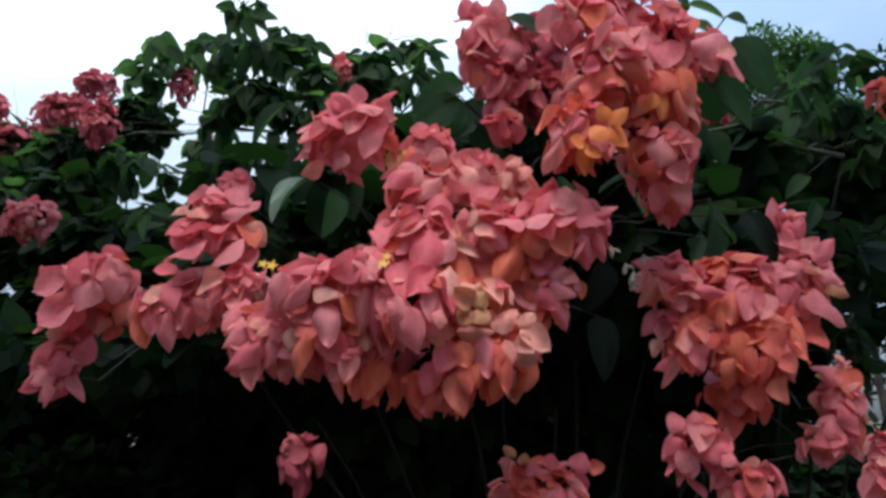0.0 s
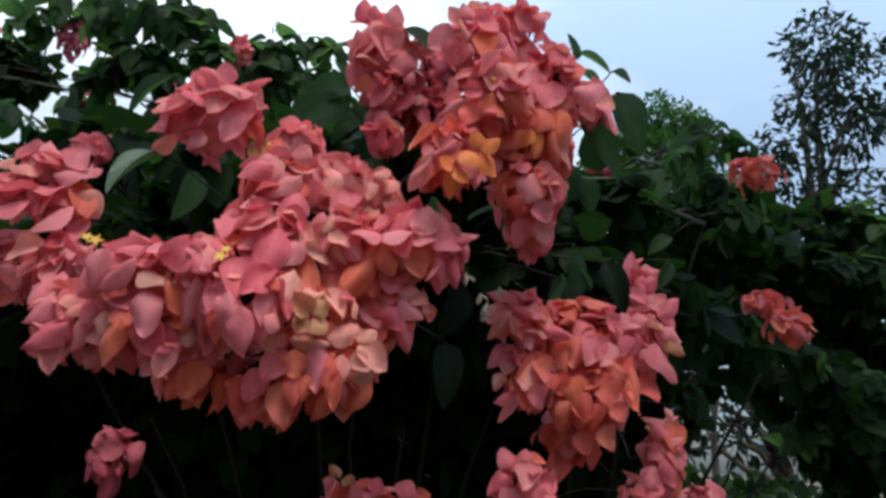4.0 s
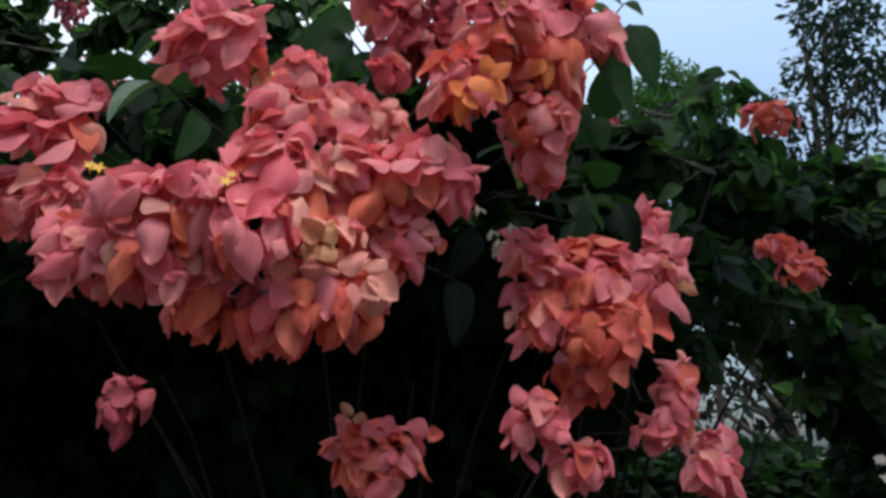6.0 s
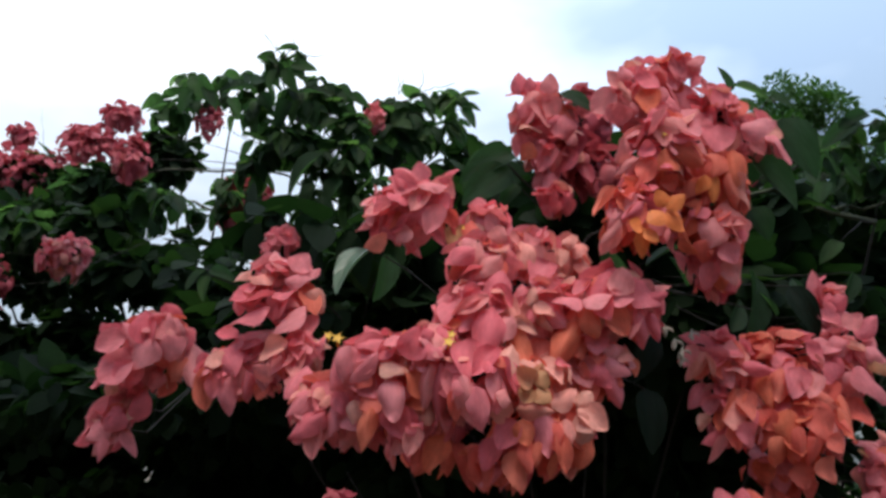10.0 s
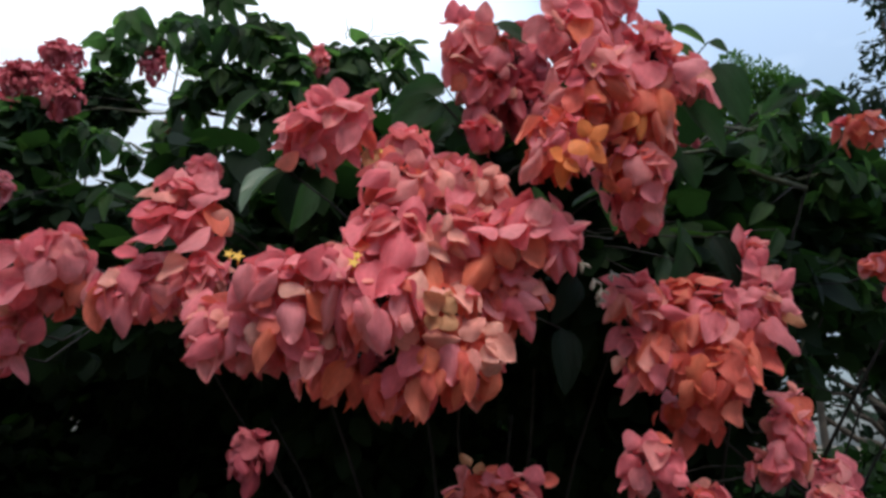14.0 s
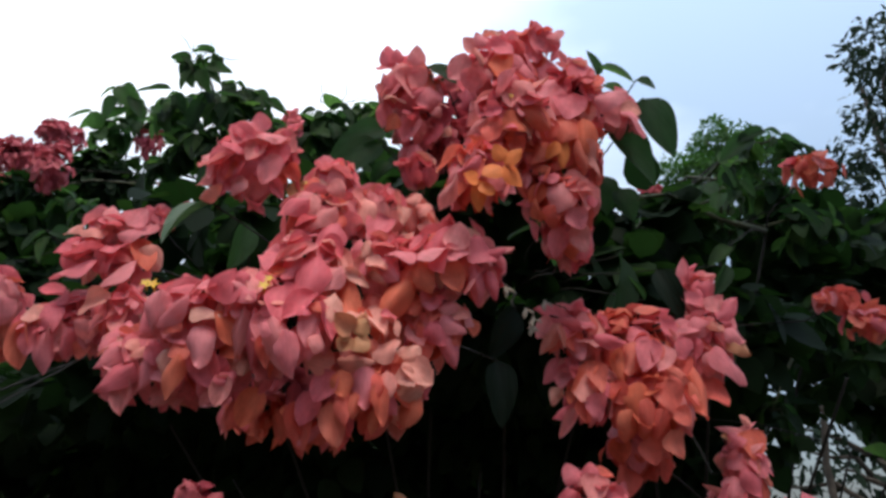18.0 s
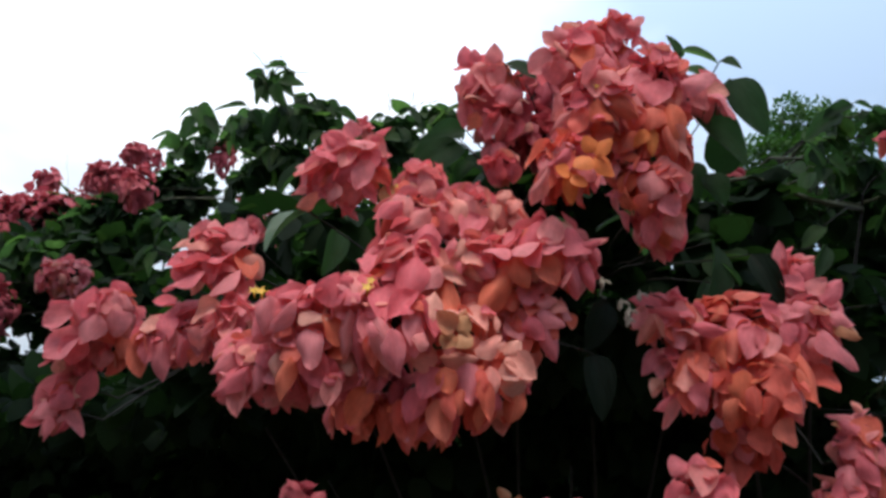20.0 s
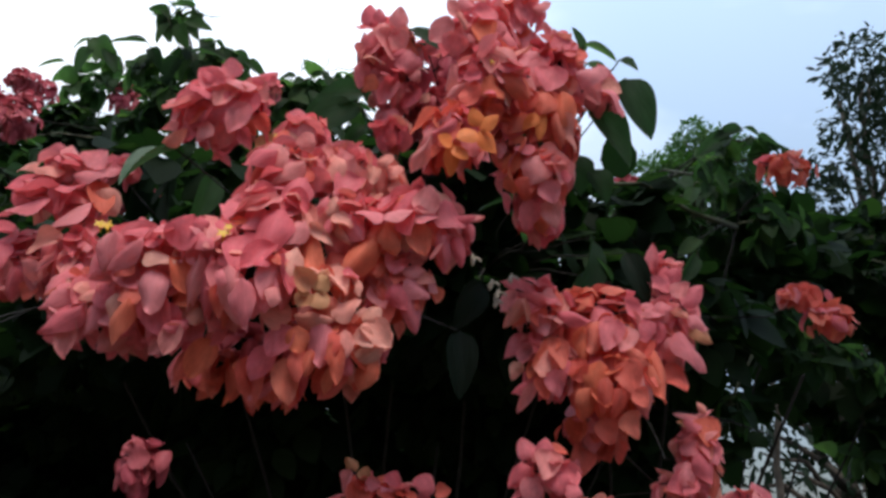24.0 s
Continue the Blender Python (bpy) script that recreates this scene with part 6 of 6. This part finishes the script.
thicket(back_shrub, -0.390, 3.250, 3.376, 0.172, .2, 0.141)
thicket(far_shrub, -4.278, 6.000, 4.213, 0.737, .2, 0.340)
thicket(back_shrub, -2.360, 4.000, 3.324, 0.189, .2, 0.226)
thicket(back_shrub, -0.503, 3.120, 2.609, 0.425, .4, 0.170)
thicket(back_shrub, -1.661, 3.750, 2.762, 0.239, .4, 0.153)
thicket(back_shrub, -2.262, 3.880, 2.849, 0.213, .3, 0.160)
thicket(back_shrub, -2.832, 4.000, 2.781, 0.364, .2, 0.087)
thicket(back_shrub, -2.409, 4.000, 2.461, 0.213, .2, 0.160)
thicket(back_shrub, -2.818, 4.000, 2.332, 0.458, .3, 0.085)
thicket(back_shrub, -3.422, 4.000, 2.601, 0.253, .3, 0.289)
thicket(back_shrub, -2.821, 4.120, 3.135, 0.460, .3, 0.230)
thicket(back_shrub, -3.597, 4.120, 3.107, 0.615, .3, 0.307)
thicket(back_shrub, -1.144, 3.380, 2.481, 0.454, .5, 0.212)
thicket(far_shrub, -3.010, 6.000, 4.626, 0.345, .2, 0.287)
thicket(front_shrub, 0.057, 2.000, 2.250, 0.309, .3, 0.236)
thicket(back_shrub, 0.038, 2.880, 2.920, 0.189, .2, 0.162)
thicket(front_shrub, 0.286, 1.600, 2.252, 0.149, .15, 0.134)
thicket(back_shrub, -2.823, 4.250, 1.894, 0.940, .5, 0.380)
thicket(back_shrub, -1.950, 4.120, 2.102, 0.673, .5, 0.390)
thicket(back_shrub, -1.054, 3.880, 1.934, 0.854, .5, 0.493)
thicket(front_shrub, -0.170, 2.800, 1.827, 0.614, .5, 0.378)
thicket(back_shrub, -3.712, 4.250, 1.900, 0.727, .5, 0.400)
thicket(front_shrub, 0.656, 2.600, 1.953, 0.440, .4, 0.396)
thicket(front_shrub, 0.455, 1.750, 2.299, 0.178, .2, 0.146)
thicket(side_shrub, 0.855, 1.900, 2.275, 0.176, .2, 0.140)
thicket(side_shrub, 1.522, 2.500, 2.638, 0.167, .25, 0.119)
thicket(side_shrub, 1.808, 2.600, 2.573, 0.209, .3, 0.123)
thicket(front_shrub, 0.668, 2.600, 1.803, 0.129, .2, 0.108)
thicket(side_shrub, 1.638, 2.600, 2.328, 0.166, .3, 0.143)
thicket(side_shrub, 1.167, 2.400, 2.012, 0.230, .3, 0.251)
thicket(side_shrub, 2.356, 2.900, 2.504, 0.190, .3, 0.092)
thicket(side_shrub, 2.245, 2.900, 2.038, 0.256, .3, 0.077)
thicket(side_shrub, 2.271, 2.900, 1.889, 0.151, .3, 0.076)
thicket(side_shrub, 1.725, 2.800, 1.940, 0.133, .3, 0.082)
thicket(side_shrub, 1.435, 2.600, 1.763, 0.088, .3, 0.131)
thicket(side_shrub, 1.120, 2.500, 1.655, 0.185, .3, 0.226)
thicket(side_shrub, 3.005, 3.200, 2.492, 0.299, .3, 0.418)
thicket(side_shrub, 2.846, 3.200, 1.795, 0.332, .3, 0.249)
thicket(front_shrub, 0.712, 1.700, 2.046, 0.106, .15, 0.137)
thicket(front_shrub, 0.900, 2.700, 1.552, 0.434, .4, 0.217)
thicket(front_shrub, 0.037, 3.000, 1.408, 0.693, .4, 0.277)
thicket(side_shrub, 2.550, 3.100, 2.800, 0.404, .3, 0.143)
thicket(side_shrub, 2.139, 2.900, 2.573, 0.171, .3, 0.113)
thicket(side_shrub, 2.601, 3.100, 2.495, 0.241, .3, 0.134)
thicket(side_shrub, 2.093, 3.000, 2.232, 0.142, .3, 0.096)
thicket(side_shrub, 1.794, 2.800, 2.295, 0.157, .3, 0.157)
thicket(front_shrub, -0.351, 1.700, 2.173, 0.116, .25, 0.046)
thicket(front_shrub, -0.235, 1.700, 2.184, 0.117, .25, 0.058)
thicket(back_shrub, -2.855, 4.000, 2.430, 0.161, .25, 0.070)
thicket(back_shrub, -2.698, 4.000, 2.659, 0.130, .25, 0.036)
thicket(back_shrub, -2.460, 4.000, 2.443, 0.107, .25, 0.049)
# flat leaf layers added to keep sun off the low growth behind
thicket(back_shrub, -2.6, 3.0, 1.93, 0.45, .5, 0.11)
thicket(back_shrub, -2.4, 2.35, 1.84, 0.4, .35, 0.08)
thicket(back_shrub, -2.0, 3.0, 1.93, 0.45, .5, 0.11)
thicket(back_shrub, -1.8, 2.35, 1.84, 0.4, .35, 0.08)
thicket(back_shrub, -1.4, 3.0, 1.93, 0.45, .5, 0.11)
thicket(back_shrub, -1.2, 2.35, 1.84, 0.4, .35, 0.08)
thicket(back_shrub, -0.8, 3.0, 1.93, 0.45, .5, 0.11)
thicket(back_shrub, -0.6, 2.35, 1.84, 0.4, .35, 0.08)
thicket(back_shrub, -1.908, 3.500, 2.647, 0.323, .25, 0.143)
thicket(back_shrub, -2.149, 3.600, 2.941, 0.187, .25, 0.152)
thicket(front_shrub, -0.554, 1.900, 2.288, 0.125, .2, 0.059)
thicket(side_shrub, 3.027, 3.400, 1.379, 0.172, .2, 0.175)

# leaf layers added as a roof to shade the hollow, and low growth at its back
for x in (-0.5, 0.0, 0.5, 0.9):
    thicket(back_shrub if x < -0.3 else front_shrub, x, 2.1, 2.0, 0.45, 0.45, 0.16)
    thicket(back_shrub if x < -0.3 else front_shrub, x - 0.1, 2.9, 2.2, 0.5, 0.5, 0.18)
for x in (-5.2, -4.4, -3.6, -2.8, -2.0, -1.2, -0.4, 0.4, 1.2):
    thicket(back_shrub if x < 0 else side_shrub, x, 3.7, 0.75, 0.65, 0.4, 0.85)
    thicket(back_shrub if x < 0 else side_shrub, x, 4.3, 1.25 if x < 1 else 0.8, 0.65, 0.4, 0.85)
for x in (2.0, 2.8, 3.6):
    thicket(side_shrub, x, 4.6, 0.6, 0.7, 0.4, 0.85)
    thicket(side_shrub, x + 0.4, 5.6, 0.7, 0.7, 0.4, 0.85)
# MASS carries the hollow's shade in its colour
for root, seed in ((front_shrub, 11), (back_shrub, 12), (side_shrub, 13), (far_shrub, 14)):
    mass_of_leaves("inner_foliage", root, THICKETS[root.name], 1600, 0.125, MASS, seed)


# ---- far tree ----
def far_tree(base, tall, crown, seed, leaf, label, per=260, mat=None, group="trees behind the shrubs"):
    rng = random.Random(seed)
    root = new("tree")
    root.location = base
    tagged(root, label, "tree", group)
    verts, faces = [], []
    tube(verts, faces, bend((0, 0, -0.05), (rng.uniform(-0.3, 0.3), 0, tall), 0, rng, 7, 0.15), [tall * 0.017 * (1 - 0.75 * i / 7) for i in range(8)], 9)
    blob("trunk", verts, faces, TRUNK, root)
    for x, y, z, rx, ry, rz in crown:
        verts, faces = [], []
        tube(verts, faces, bend((0, 0, min(tall * 0.9, z * 0.75)), (x, y, z), 0.15, rng, 5, 0.08), [0.05, 0.042, 0.034, 0.026, 0.018, 0.01], 6)
        blob("limb", verts, faces, TRUNK, root)
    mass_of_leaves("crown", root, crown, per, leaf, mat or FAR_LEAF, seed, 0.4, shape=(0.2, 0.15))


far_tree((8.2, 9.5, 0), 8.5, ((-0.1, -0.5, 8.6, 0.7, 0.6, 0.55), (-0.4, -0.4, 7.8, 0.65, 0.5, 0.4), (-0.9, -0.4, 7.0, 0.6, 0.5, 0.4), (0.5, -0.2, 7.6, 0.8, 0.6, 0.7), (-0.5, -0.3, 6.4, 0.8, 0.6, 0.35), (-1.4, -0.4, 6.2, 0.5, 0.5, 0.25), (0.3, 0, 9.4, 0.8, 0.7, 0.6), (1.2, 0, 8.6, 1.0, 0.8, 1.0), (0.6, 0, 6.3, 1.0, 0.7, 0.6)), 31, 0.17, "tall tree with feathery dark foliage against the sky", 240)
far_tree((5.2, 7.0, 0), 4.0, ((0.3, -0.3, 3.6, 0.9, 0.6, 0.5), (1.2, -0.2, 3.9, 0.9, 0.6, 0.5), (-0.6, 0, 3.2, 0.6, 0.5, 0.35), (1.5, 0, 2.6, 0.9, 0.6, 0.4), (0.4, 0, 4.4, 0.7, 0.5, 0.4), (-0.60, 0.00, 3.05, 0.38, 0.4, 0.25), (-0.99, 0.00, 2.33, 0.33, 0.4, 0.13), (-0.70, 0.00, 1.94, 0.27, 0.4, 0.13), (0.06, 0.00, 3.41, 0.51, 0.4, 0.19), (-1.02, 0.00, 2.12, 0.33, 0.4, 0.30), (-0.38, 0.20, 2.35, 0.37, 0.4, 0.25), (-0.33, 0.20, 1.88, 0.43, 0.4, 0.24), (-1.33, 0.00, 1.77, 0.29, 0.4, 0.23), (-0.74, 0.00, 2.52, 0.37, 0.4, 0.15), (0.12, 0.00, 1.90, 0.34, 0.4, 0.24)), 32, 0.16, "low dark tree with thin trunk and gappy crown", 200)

far_tree((4.0, 6.3, 0), 3.4, ((-0.94, -0.30, 4.64, 0.38, 0.4, 0.35), (-0.52, -0.10, 5.16, 0.34, 0.4, 0.28), (-1.15, -0.30, 4.24, 0.46, 0.4, 0.34), (-0.19, 0.00, 5.07, 0.38, 0.4, 0.38), (-0.80, -0.30, 5.16, 0.15, 0.4, 0.21), (-0.01, 0.00, 4.40, 0.49, 0.4, 0.36), (-1.5, -0.3, 4.1, 0.45, 0.4, 0.35), (-1.25, -0.3, 4.65, 0.28, 0.4, 0.26)), 33, 0.075, "fine-leaved light green tree behind the shrubs", 3600, FINE_LEAF)


# ---- unseen planting added beside and behind the camera to shape the light ----
# made-up crowns, set out of view where they block sun from the shrubs
far_tree((3.6, -0.6, 0), 4.2, ((-2.0, 0.6, 4.6, 0.7, 1.0, 0.4), (-1.2, 0.6, 4.7, 0.9, 1.2, 0.45), (-0.4, 0.7, 4.9, 0.9, 1.3, 0.5), (0.4, 0.5, 4.7, 0.9, 1.2, 0.5), (-0.4, -0.5, 5.2, 1.1, 0.9, 0.5), (-1.5, 1.5, 4.9, 0.6, 0.5, 0.35)), 34, 0.22, "unseen tree added overhead to shade the side shrub", 420, group="")
far_tree((-2.8, -1.4, 0), 4.2, ((0.5, 1.8, 4.6, 0.8, 0.8, 0.4), (1.3, 1.8, 4.7, 0.8, 0.8, 0.4), (2.0, 1.6, 4.7, 0.6, 0.7, 0.35), (-0.4, 1.8, 4.6, 0.9, 0.9, 0.4), (-1.2, 1.7, 4.7, 0.8, 0.9, 0.4), (0.2, 0.5, 5.1, 1.1, 0.8, 0.5), (1.4, 2.9, 5.0, 0.7, 0.6, 0.35), (0.6, 3.0, 5.0, 0.7, 0.6, 0.35), (-0.3, 2.9, 5.0, 0.7, 0.6, 0.35)), 35, 0.22, "unseen tree added overhead to shade the low growth on the left", 420, group="")
# made-up ring of foliage out of view; its height limits light in the hollow
hedge = new("unseen_hedge")
tagged(hedge, "unseen hedge added behind the camera to block the low sky", "hedge", kind="structure")
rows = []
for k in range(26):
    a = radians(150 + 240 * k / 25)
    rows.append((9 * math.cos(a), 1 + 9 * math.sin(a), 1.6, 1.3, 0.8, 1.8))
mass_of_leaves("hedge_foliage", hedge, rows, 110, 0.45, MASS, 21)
